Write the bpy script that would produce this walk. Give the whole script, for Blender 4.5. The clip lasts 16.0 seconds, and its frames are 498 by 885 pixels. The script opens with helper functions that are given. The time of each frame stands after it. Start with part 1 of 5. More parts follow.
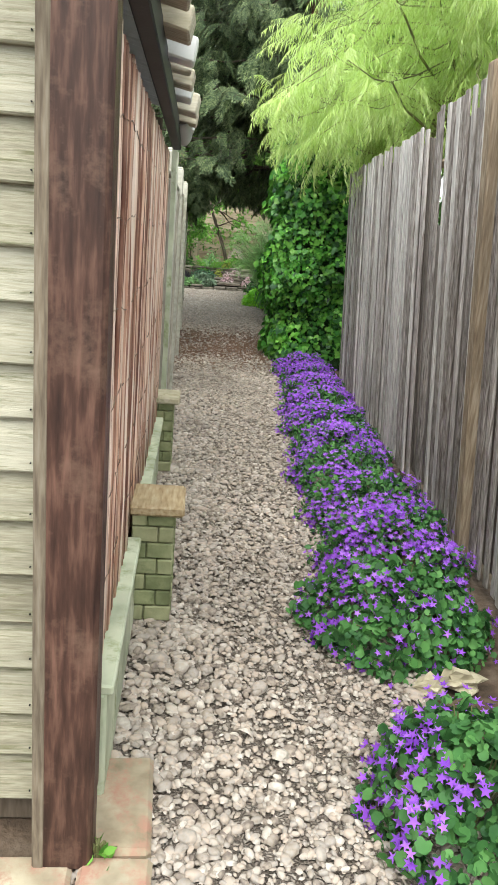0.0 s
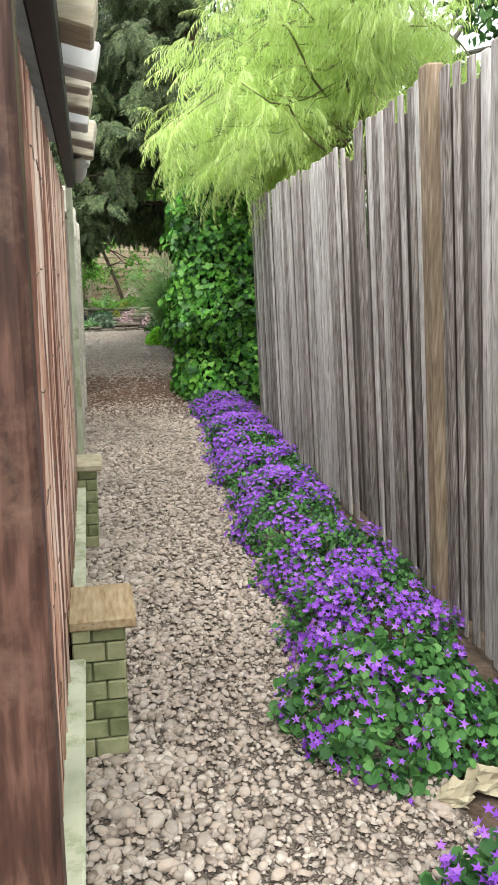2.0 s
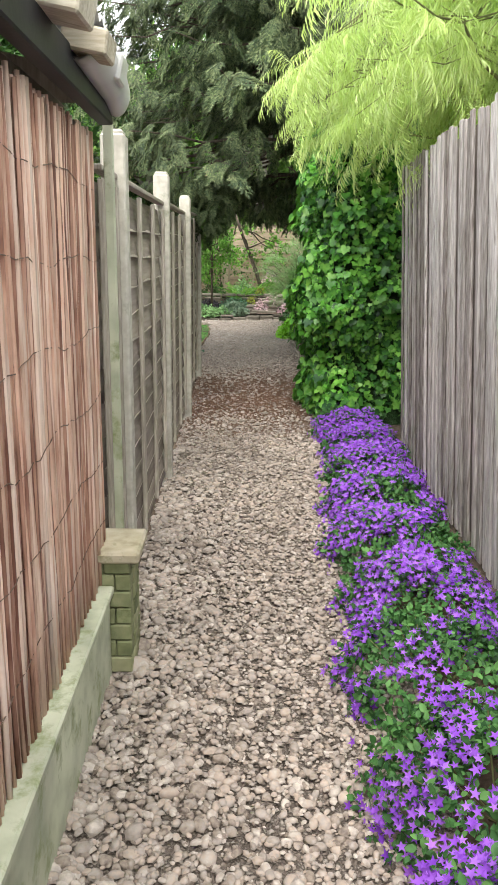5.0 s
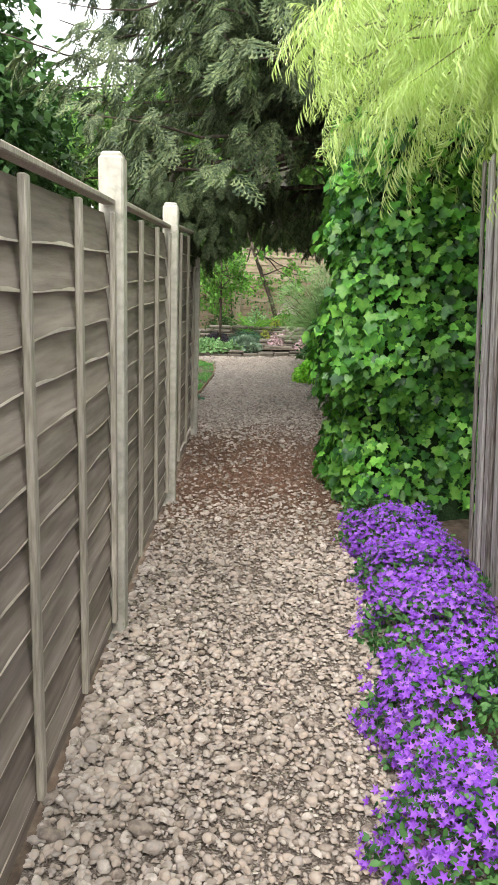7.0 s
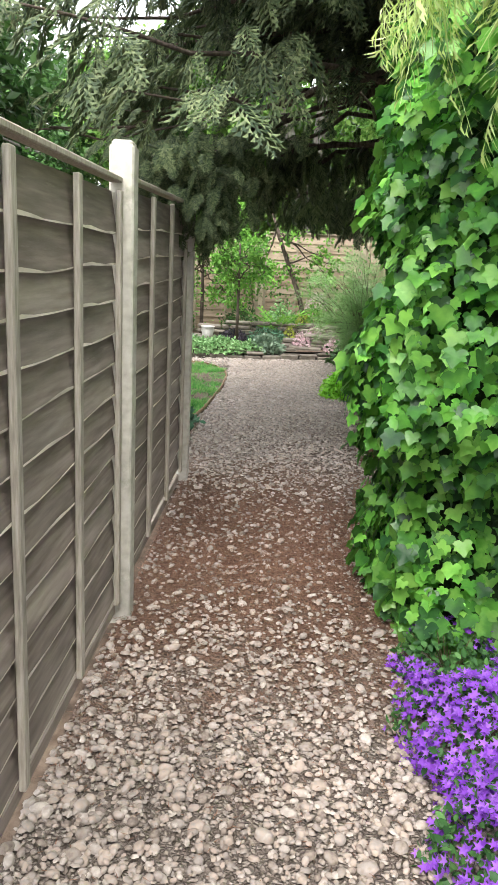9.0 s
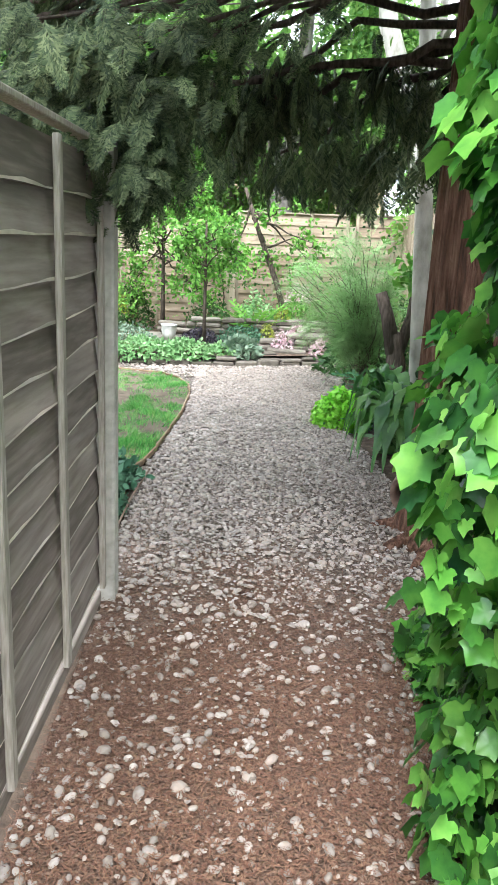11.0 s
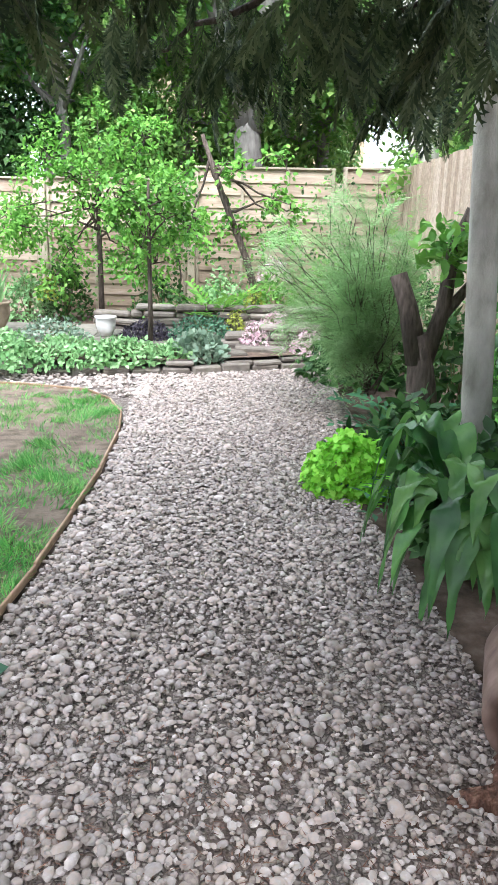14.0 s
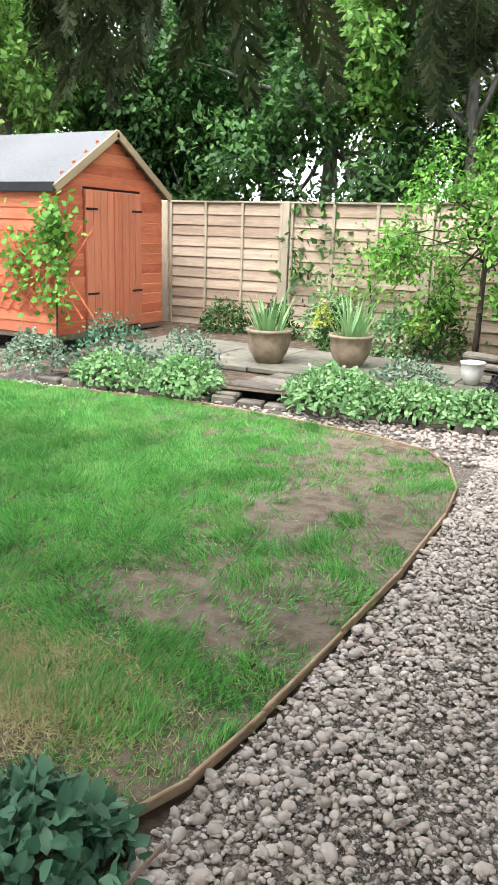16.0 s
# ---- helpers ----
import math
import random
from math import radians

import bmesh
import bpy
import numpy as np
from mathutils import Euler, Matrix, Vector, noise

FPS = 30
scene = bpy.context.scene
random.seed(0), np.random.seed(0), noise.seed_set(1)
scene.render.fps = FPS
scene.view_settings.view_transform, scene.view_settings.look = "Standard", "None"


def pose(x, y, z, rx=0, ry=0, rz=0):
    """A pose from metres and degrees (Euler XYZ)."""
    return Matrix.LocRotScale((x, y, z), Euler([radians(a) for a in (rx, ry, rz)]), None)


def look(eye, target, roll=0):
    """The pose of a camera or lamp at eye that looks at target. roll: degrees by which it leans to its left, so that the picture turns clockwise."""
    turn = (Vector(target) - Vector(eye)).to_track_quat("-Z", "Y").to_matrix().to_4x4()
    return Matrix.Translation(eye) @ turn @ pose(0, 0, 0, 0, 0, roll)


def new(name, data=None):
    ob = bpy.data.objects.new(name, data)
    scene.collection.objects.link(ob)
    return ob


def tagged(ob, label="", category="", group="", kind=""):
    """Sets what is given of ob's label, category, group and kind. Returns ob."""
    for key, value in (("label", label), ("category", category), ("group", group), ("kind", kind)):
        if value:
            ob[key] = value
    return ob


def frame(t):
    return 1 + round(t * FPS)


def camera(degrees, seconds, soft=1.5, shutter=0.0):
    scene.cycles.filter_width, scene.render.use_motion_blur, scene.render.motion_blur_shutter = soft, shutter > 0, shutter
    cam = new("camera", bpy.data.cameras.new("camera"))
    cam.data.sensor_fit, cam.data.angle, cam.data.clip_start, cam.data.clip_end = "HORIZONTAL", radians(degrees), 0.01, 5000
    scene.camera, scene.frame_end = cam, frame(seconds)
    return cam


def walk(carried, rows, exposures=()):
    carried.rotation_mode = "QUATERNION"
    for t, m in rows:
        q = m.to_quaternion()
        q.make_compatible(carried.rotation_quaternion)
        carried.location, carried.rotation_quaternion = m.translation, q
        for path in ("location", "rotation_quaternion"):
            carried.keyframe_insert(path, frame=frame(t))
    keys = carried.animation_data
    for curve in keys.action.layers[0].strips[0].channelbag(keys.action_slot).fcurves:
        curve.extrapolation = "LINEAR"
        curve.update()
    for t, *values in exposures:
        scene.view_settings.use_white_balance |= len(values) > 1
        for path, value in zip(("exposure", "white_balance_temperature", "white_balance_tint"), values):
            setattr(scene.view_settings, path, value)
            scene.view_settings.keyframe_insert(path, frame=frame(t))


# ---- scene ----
cam = camera(36.8, 16.0, soft=1.2)
METRES, EYE, TILT, LEAN, TURN = 11.6, 1.56, -6.0, -2.0, -4.5
ROWS = [
    (0.0, 0.0, 0.0, 0.0, 0.44, -9.39, -2.66),
    (0.5, -0.004, 0.018, 0.0021, -2.22, -10.02, -1.07),
    (1.0, -0.0065, 0.0307, 0.0047, -4.69, -9.89, 1.29),
    (1.5, -0.0121, 0.0394, 0.0067, -3.78, -7.06, 3.39),
    (2.0, -0.0116, 0.0439, 0.007, -7.26, -7.09, 2.54),
    (2.5, -0.01, 0.0492, 0.0072, -9.66, -6.95, 0.55),
    (3.0, 0.0006, 0.0648, 0.0085, -2.4, -7.07, -1.24),
    (3.5, 0.0114, 0.0858, 0.0103, 0.74, -7.88, -2.37),
    (4.0, 0.013, 0.1139, 0.0148, 2.2, -9.21, 0.82),
    (6.5, 0.0088, 0.3055, 0.0362, 5.93, -5.82, -0.72),
    (7.0, 0.0066, 0.3503, 0.0424, 5.2, -6.06, -0.38),
    (7.5, 0.0073, 0.3945, 0.0468, 5.66, -6.25, -0.8),
    (8.0, 0.0037, 0.4367, 0.0504, 6.42, -6.45, -0.5),
    (8.5, 0.002, 0.4783, 0.055, 5.98, -6.95, -0.81),
    (9.0, 0.0009, 0.5213, 0.062, 7.37, -6.97, -1.44),
    (9.5, -0.0026, 0.5637, 0.0674, 6.07, -6.67, -1.35),
    (12.0, -0.0266, 0.7745, 0.0895, 4.69, -9.91, -0.55),
    (12.5, -0.0292, 0.8069, 0.0921, 2.53, -10.66, -0.01),
    (13.0, -0.0299, 0.8388, 0.0966, 2.53, -9.44, 0.18),
    (13.5, -0.0309, 0.8684, 0.0999, 1.3, -9.72, 1.05),
    (14.0, -0.0259, 0.8984, 0.1029, 3.45, -10.36, 0.48),
    (14.5, -0.0235, 0.9247, 0.1075, 9.52, -10.43, -0.33),
    (15.0, -0.0264, 0.9483, 0.1114, 15.09, -9.66, 0.05),
    (15.5, -0.0256, 0.9664, 0.1155, 22.55, -8.86, -1.81),
    (16.0, -0.0231, 0.9802, 0.1186, 33.11, -9.56, -3.45),
]
walk(cam, [(t, pose(0, 0, EYE, TILT, LEAN, TURN) @ pose(METRES * x, METRES * y, METRES * z, 90 + pitch, roll, yaw)) for t, x, y, z, yaw, pitch, roll in ROWS], [(0.0, 1.1, 6500, 2), (4.0, 1.28, 6700, 9), (7.0, 1.37, 6650, 9), (9.5, 1.78, 6400, 12), (12.0, 2.32, 5800, 8), (14.0, 2.18, 5800, 15), (16.0, 1.82, 6300, 12)])

# ---- world, sun, exposure ----
world = bpy.data.worlds.new("overcast")
scene.world = world
world.use_nodes = True
wn = world.node_tree.nodes
wl = world.node_tree.links
sky = wn.new("ShaderNodeTexSky")
sky.sky_type = 'NISHITA'
sky.sun_disc = False
sky.sun_elevation = radians(60)
sky.sun_rotation = radians(190)
sky.dust_density = 4.0
cloud = wn.new("ShaderNodeMix")
cloud.data_type = 'RGBA'
cloud.inputs[0].default_value = 0.8
wl.new(sky.outputs[0], cloud.inputs[6])
cloud.inputs[7].default_value = (11.0, 11.3, 11.5, 1)
wn["Background"].inputs[1].default_value = 0.12
wl.new(cloud.outputs[2], wn["Background"].inputs[0])
sun_data = bpy.data.lights.new("sun", 'SUN')
sun_data.energy = 1.5
sun_data.angle = radians(40)
sun_data.color = (1.0, 0.96, 0.9)
sun = new("sun", sun_data)
sun.matrix_world = look((-1.5, -5, 14), (0, 3, 0))

# ---- helpers of this scene ----
rng = np.random.default_rng(7)


def ground_z(y):
    """Height of the ground along the way."""
    return np.interp(y, (-5, 6, 8, 10, 11.7, 12.6, 14.5, 17, 60), (.03, .03, .06, .1, .2, .28, .32, .33, .33))


def mesh_of(name, verts, faces, smooth=False):
    me = bpy.data.meshes.new(name)
    me.from_pydata([tuple(v) for v in verts], [], faces)
    if smooth:
        me.polygons.foreach_set("use_smooth", [True] * len(me.polygons))
    me.update()
    return me


def big_mesh(name, verts, faces_per, n, smooth=False):
    """A mesh from n copies of a template's faces (a list of index tuples), with verts (n, k, 3)."""
    k = verts.shape[1]
    tot = np.array([len(f) for f in faces_per], dtype=np.int32)
    flat = np.array([i for f in faces_per for i in f], dtype=np.int32)
    loops = (flat[None, :] + (np.arange(n, dtype=np.int32) * k)[:, None]).ravel()
    totals = np.tile(tot, n)
    starts = np.concatenate(([0], np.cumsum(totals)[:-1])).astype(np.int32)
    me = bpy.data.meshes.new(name)
    me.vertices.add(n * k)
    me.vertices.foreach_set("co", verts.reshape(-1).astype(np.float32))
    me.loops.add(len(loops))
    me.loops.foreach_set("vertex_index", loops)
    me.polygons.add(len(totals))
    me.polygons.foreach_set("loop_start", starts)
    me.polygons.foreach_set("loop_total", totals)
    if smooth:
        me.polygons.foreach_set("use_smooth", np.ones(len(totals), dtype=bool))
    me.update(calc_edges=True)
    return me


def unit(a):
    return a / np.maximum(np.linalg.norm(a, axis=-1, keepdims=True), 1e-9)


def scatter(name, template, pos, along, normal, size, smooth=False):
    """One mesh of many copies of a template: its y goes along, its z to the normal."""
    tv, tf = template
    tv = np.asarray(tv, float)
    pos, along, normal = (np.asarray(a, float) for a in (pos, along, normal))
    n = len(pos)
    y = unit(along)
    x = unit(np.cross(y, normal))
    z = np.cross(x, y)
    size = np.broadcast_to(np.asarray(size, float), (n,) if np.ndim(size) < 2 else (n, 3))
    if size.ndim == 1:
        size = np.repeat(size[:, None], 3, 1)
    v = (tv[None, :, 0, None] * x[:, None, :] * size[:, None, 0:1] + tv[None, :, 1, None] * y[:, None, :] * size[:, None, 1:2]
         + tv[None, :, 2, None] * z[:, None, :] * size[:, None, 2:3]) + pos[:, None, :]
    return big_mesh(name, v, tf, n, smooth)


def ball_dirs(n):
    return unit(rng.normal(size=(n, 3)))


def put_mesh(name, me, material, parent=None, label=""):
    ob = new(name, me)
    if material is not None and not me.materials:
        me.materials.append(material)
    if parent is not None:
        ob.parent = parent
    if label:
        ob["label"] = label
    return ob


def part(name, geo, material, parent, label=""):
    """One mesh under a thing or a part."""
    return put_mesh(name, geo.mesh(name) if isinstance(geo, Geo) else geo, material, parent, label)


def thing(name, label, category, at=(0, 0, 0), group="", kind="", rz=0):
    ob = new(name)
    ob.empty_display_size = 0.1
    ob.matrix_world = pose(*at, 0, 0, rz)
    return tagged(ob, label, category, group, kind)


class Geo:
    """Verts and faces gathered into one mesh."""

    def __init__(self, smooth=False):
        self.v, self.f, self.smooth = [], [], smooth

    def add(self, verts, faces):
        b = len(self.v)
        self.v += [tuple(p) for p in verts]
        self.f += [tuple(i + b for i in f) for f in faces]
        return self

    def box(self, c, s, b=0.004, rz=0.0, m=None):
        """A box with chamfered edges: centre c, size s."""
        hx, hy, hz = s[0] / 2, s[1] / 2, s[2] / 2
        b = min(b, hx * .6, hy * .6, hz * .6)
        vs, idx = [], {}
        for sx in (-1, 1):
            for sy in (-1, 1):
                for sz in (-1, 1):
                    for ax in range(3):
                        p = [sx * (hx - b), sy * (hy - b), sz * (hz - b)]
                        p[ax] = (sx * hx, sy * hy, sz * hz)[ax]
                        idx[(sx, sy, sz, ax)] = len(vs)
                        vs.append(Vector(p))
        fs = []
        for s_ in (-1, 1):
            for ax, order in ((0, ((-1, -1), (1, -1), (1, 1), (-1, 1))), (1, ((-1, -1), (-1, 1), (1, 1), (1, -1))), (2, ((-1, -1), (1, -1), (1, 1), (-1, 1)))):
                f = []
                for a, c2 in order:
                    key = (s_, a, c2) if ax == 0 else (a, s_, c2) if ax == 1 else (a, c2, s_)
                    f.append(idx[(*key, ax)])
                fs.append(f if s_ > 0 else f[::-1])
        for a1, a2, a3 in ((0, 1, 2), (1, 2, 0), (0, 2, 1)):
            for s1 in (-1, 1):
                for s2 in (-1, 1):
                    q = []
                    for s3, ax in ((-1, a1), (1, a1), (1, a2), (-1, a2)):
                        k = [0, 0, 0]
                        k[a1], k[a2], k[a3] = s1, s2, s3
                        q.append(idx[(*k, ax)])
                    fs.append(q)
        for sx in (-1, 1):
            for sy in (-1, 1):
                for sz in (-1, 1):
                    fs.append([idx[(sx, sy, sz, ax)] for ax in range(3)])
        out = []
        for f in fs:
            n = (vs[f[1]] - vs[f[0]]).cross(vs[f[2]] - vs[f[0]])
            mid = sum((vs[i] for i in f), Vector()) / len(f)
            out.append(f if n.dot(mid) >= 0 else f[::-1])
        m = m or (Matrix.Translation(c) @ Matrix.Rotation(radians(rz), 4, 'Z'))
        return self.add([m @ p for p in vs], out)

    def tube(self, pts, radii, n=8, cap=True, wob=0.0):
        """A tube along points with a radius at each."""
        pts = [Vector(p) for p in pts]
        rings = []
        side = Vector((1, 0, 0))
        for i, p in enumerate(pts):
            d = (pts[min(i + 1, len(pts) - 1)] - pts[max(i - 1, 0)]).normalized()
            side = (side - d * side.dot(d))
            side = side.normalized() if side.length > 1e-5 else d.orthogonal().normalized()
            up = d.cross(side)
            r = radii[i] if hasattr(radii, "__len__") else radii
            rings.append([p + (side * math.cos(2 * math.pi * j / n) + up * math.sin(2 * math.pi * j / n)) * r * (1 + wob * random.uniform(-1, 1)) for j in range(n)])
        vs = [q for r in rings for q in r]
        fs = [(i * n + j, i * n + (j + 1) % n, (i + 1) * n + (j + 1) % n, (i + 1) * n + j) for i in range(len(pts) - 1) for j in range(n)]
        if cap:
            fs += [tuple(reversed(range(n))), tuple(range((len(pts) - 1) * n, len(pts) * n))]
        return self.add(vs, fs)

    def lathe(self, profile, n=24, m=None):
        """A turned shape round z: profile of (radius, height)."""
        m = m or Matrix()
        vs = [m @ Vector((r * math.cos(2 * math.pi * j / n), r * math.sin(2 * math.pi * j / n), z)) for r, z in profile for j in range(n)]
        fs = [(i * n + j, i * n + (j + 1) % n, (i + 1) * n + (j + 1) % n, (i + 1) * n + j) for i in range(len(profile) - 1) for j in range(n)]
        return self.add(vs, fs)

    def sheet(self, fn, nu, nv):
        """A grid fn(u, v) -> point for u, v from 0 to 1."""
        vs = [fn(i / nu, j / nv) for i in range(nu + 1) for j in range(nv + 1)]
        fs = [(i * (nv + 1) + j, (i + 1) * (nv + 1) + j, (i + 1) * (nv + 1) + j + 1, i * (nv + 1) + j + 1) for i in range(nu) for j in range(nv)]
        return self.add(vs, fs)

    def mesh(self, name):
        return mesh_of(name, self.v, self.f, self.smooth)


# ---- materials ----
def rgba(c):
    return (*c, 1.0)


def surface(name, cols, scale=8.0, stretch=(1, 1, 1), rough=0.8, bump=0.3, vary=0.25, by="none", big=0.8, dirt=None, dirt_amount=0.0, leaf=0.0, fine=60.0, spec=0.3, metal=0.0, gap=0.002, own=0.35):
    """A node material: colours mixed by stretched noise, a broad second noise, fine relief, and an own shade for each object or island."""
    m = bpy.data.materials.new(name)
    m.use_nodes = True
    nt = m.node_tree
    n, l = nt.nodes, nt.links
    bsdf = n["Principled BSDF"]
    tc = n.new("ShaderNodeTexCoord")
    mp = n.new("ShaderNodeMapping")
    mp.inputs["Scale"].default_value = stretch
    l.new(tc.outputs["Object"], mp.inputs[0])
    vec = mp.outputs[0]
    rand = None
    if by == "object":
        rand = n.new("ShaderNodeObjectInfo").outputs["Random"]
        shift = n.new("ShaderNodeVectorMath")
        shift.operation = 'ADD'
        mul = n.new("ShaderNodeMath")
        mul.operation = 'MULTIPLY'
        mul.inputs[1].default_value = 37.0
        l.new(rand, mul.inputs[0])
        l.new(vec, shift.inputs[0])
        l.new(mul.outputs[0], shift.inputs[1])
        vec = shift.outputs[0]
    elif by == "island":
        rand = n.new("ShaderNodeNewGeometry").outputs["Random Per Island"]
    grain = n.new("ShaderNodeTexNoise")
    grain.inputs["Scale"].default_value = scale
    grain.inputs["Detail"].default_value = 5
    l.new(vec, grain.inputs["Vector"])
    ramp = n.new("ShaderNodeValToRGB")
    els = ramp.color_ramp.elements
    while len(els) < len(cols):
        els.new(0.5)
    for i, c in enumerate(cols):
        els[i].position = 0.28 + 0.44 * i / max(1, len(cols) - 1)
        els[i].color = rgba(c)
    drive = grain.outputs["Fac"]
    if rand is not None:
        mixv = n.new("ShaderNodeMix")
        mixv.inputs[0].default_value = 0.6 if by == "island" else own
        l.new(drive, mixv.inputs[2])
        if by == "island":
            span = n.new("ShaderNodeMapRange")
            span.inputs["To Min"].default_value = 0.2
            span.inputs["To Max"].default_value = 0.8
            l.new(rand, span.inputs["Value"])
            l.new(span.outputs[0], mixv.inputs[3])
        else:
            l.new(rand, mixv.inputs[3])
        drive = mixv.outputs[0]
    l.new(drive, ramp.inputs[0])
    wide = n.new("ShaderNodeTexNoise")
    wide.inputs["Scale"].default_value = big
    wide.inputs["Detail"].default_value = 3
    l.new(tc.outputs["Object"] if by != "object" else vec, wide.inputs["Vector"])
    shade = n.new("ShaderNodeMapRange")
    shade.inputs["From Min"].default_value = 0.3
    shade.inputs["From Max"].default_value = 0.7
    shade.inputs["To Min"].default_value = 1 - vary
    shade.inputs["To Max"].default_value = 1 + vary
    l.new(wide.outputs["Fac"], shade.inputs["Value"])
    tint = n.new("ShaderNodeMix")
    tint.data_type = 'RGBA'
    tint.blend_type = 'MULTIPLY'
    tint.inputs[0].default_value = 1.0
    l.new(ramp.outputs[0], tint.inputs[6])
    l.new(shade.outputs[0], tint.inputs[7])
    col = tint.outputs[2]
    if dirt:
        blot = n.new("ShaderNodeTexNoise")
        blot.inputs["Scale"].default_value = big * 3.1
        blot.inputs["Detail"].default_value = 6
        blot.inputs["Roughness"].default_value = 0.7
        l.new(vec if by == "object" else tc.outputs["Object"], blot.inputs["Vector"])
        cut = n.new("ShaderNodeMapRange")
        cut.inputs["From Min"].default_value = 0.62 - dirt_amount * 0.3
        cut.inputs["From Max"].default_value = 0.78 - dirt_amount * 0.3
        l.new(blot.outputs["Fac"], cut.inputs["Value"])
        dm = n.new("ShaderNodeMix")
        dm.data_type = 'RGBA'
        l.new(cut.outputs[0], dm.inputs[0])
        l.new(col, dm.inputs[6])
        dm.inputs[7].default_value = rgba(dirt)
        col = dm.outputs[2]
    l.new(col, bsdf.inputs["Base Color"])
    bsdf.inputs["Roughness"].default_value = rough
    bsdf.inputs["Specular IOR Level"].default_value = spec
    bsdf.inputs["Metallic"].default_value = metal
    if bump > 0:
        tiny = n.new("ShaderNodeTexNoise")
        tiny.inputs["Scale"].default_value = fine
        tiny.inputs["Detail"].default_value = 4
        l.new(vec, tiny.inputs["Vector"])
        both = n.new("ShaderNodeMath")
        both.operation = 'ADD'
        l.new(tiny.outputs["Fac"], both.inputs[0])
        l.new(grain.outputs["Fac"], both.inputs[1])
        bp = n.new("ShaderNodeBump")
        bp.inputs["Strength"].default_value = bump
        bp.inputs["Distance"].default_value = gap
        l.new(both.outputs[0], bp.inputs["Height"])
        l.new(bp.outputs[0], bsdf.inputs["Normal"])
    if leaf > 0:
        tr = n.new("ShaderNodeBsdfTranslucent")
        l.new(col, tr.inputs[0])
        mx = n.new("ShaderNodeMixShader")
        mx.inputs[0].default_value = leaf
        l.new(bsdf.outputs[0], mx.inputs[1])
        l.new(tr.outputs[0], mx.inputs[2])
        l.new(mx.outputs[0], n["Material Output"].inputs[0])
    return m


SOIL = surface("soil", [(.05, .035, .025), (.10, .07, .05), (.16, .12, .09)], 14, rough=.95, bump=.8, big=1.5, gap=.01)
NEEDLE = surface("dry_needle", [(.12, .06, .042), (.22, .115, .078), (.32, .19, .125)], 20, rough=.9, bump=0, by="island")
GRAVEL = surface("gravel_bed", [(.05, .042, .036), (.11, .095, .08), (.2, .175, .15)], 70, rough=.9, bump=1.0, big=1.0, gap=.012, fine=110)


def small_stones(m, scale):
    """Fills a ground material with small stones: a cell pattern with its own shade and rounded relief per stone."""
    n, l = m.node_tree.nodes, m.node_tree.links
    bsdf = n["Principled BSDF"]
    tc = n.new("ShaderNodeTexCoord")
    warp = n.new("ShaderNodeTexNoise")
    warp.inputs["Scale"].default_value = 30
    l.new(tc.outputs["Object"], warp.inputs["Vector"])
    add = n.new("ShaderNodeMix")
    add.data_type = 'RGBA'
    add.blend_type = 'LINEAR_LIGHT'
    add.inputs[0].default_value = .02
    l.new(tc.outputs["Object"], add.inputs[6])
    l.new(warp.outputs["Color"], add.inputs[7])
    vor = n.new("ShaderNodeTexVoronoi")
    vor.inputs["Scale"].default_value = scale
    l.new(add.outputs[2], vor.inputs["Vector"])
    edge = n.new("ShaderNodeTexVoronoi")
    edge.feature = 'DISTANCE_TO_EDGE'
    edge.inputs["Scale"].default_value = scale
    l.new(add.outputs[2], edge.inputs["Vector"])
    sep = n.new("ShaderNodeSeparateColor")
    l.new(vor.outputs["Color"], sep.inputs[0])
    ramp = n.new("ShaderNodeValToRGB")
    els = ramp.color_ramp.elements
    for _ in range(2):
        els.new(.5)
    for e, (p, c) in zip(els, ((0, (.16, .13, .112)), (.35, (.28, .235, .2)), (.7, (.36, .31, .27)), (1, (.46, .41, .365)))):
        e.position, e.color = p, (*c, 1)
    l.new(sep.outputs[0], ramp.inputs[0])
    gap = n.new("ShaderNodeMapRange")
    gap.inputs["From Max"].default_value = .16
    l.new(edge.outputs["Distance"], gap.inputs["Value"])
    mx = n.new("ShaderNodeMix")
    mx.data_type = 'RGBA'
    l.new(gap.outputs[0], mx.inputs[0])
    mx.inputs[6].default_value = (.13, .105, .09, 1)
    l.new(ramp.outputs[0], mx.inputs[7])
    l.new(mx.outputs[2], bsdf.inputs["Base Color"])
    dome = n.new("ShaderNodeMapRange")
    dome.interpolation_type = 'SMOOTHSTEP'
    dome.inputs["From Max"].default_value = .3
    l.new(edge.outputs["Distance"], dome.inputs["Value"])
    bp = n.new("ShaderNodeBump")
    bp.inputs["Strength"].default_value = 1.0
    bp.inputs["Distance"].default_value = .012
    l.new(dome.outputs[0], bp.inputs["Height"])
    l.new(bp.outputs[0], bsdf.inputs["Normal"])


small_stones(GRAVEL, 62)


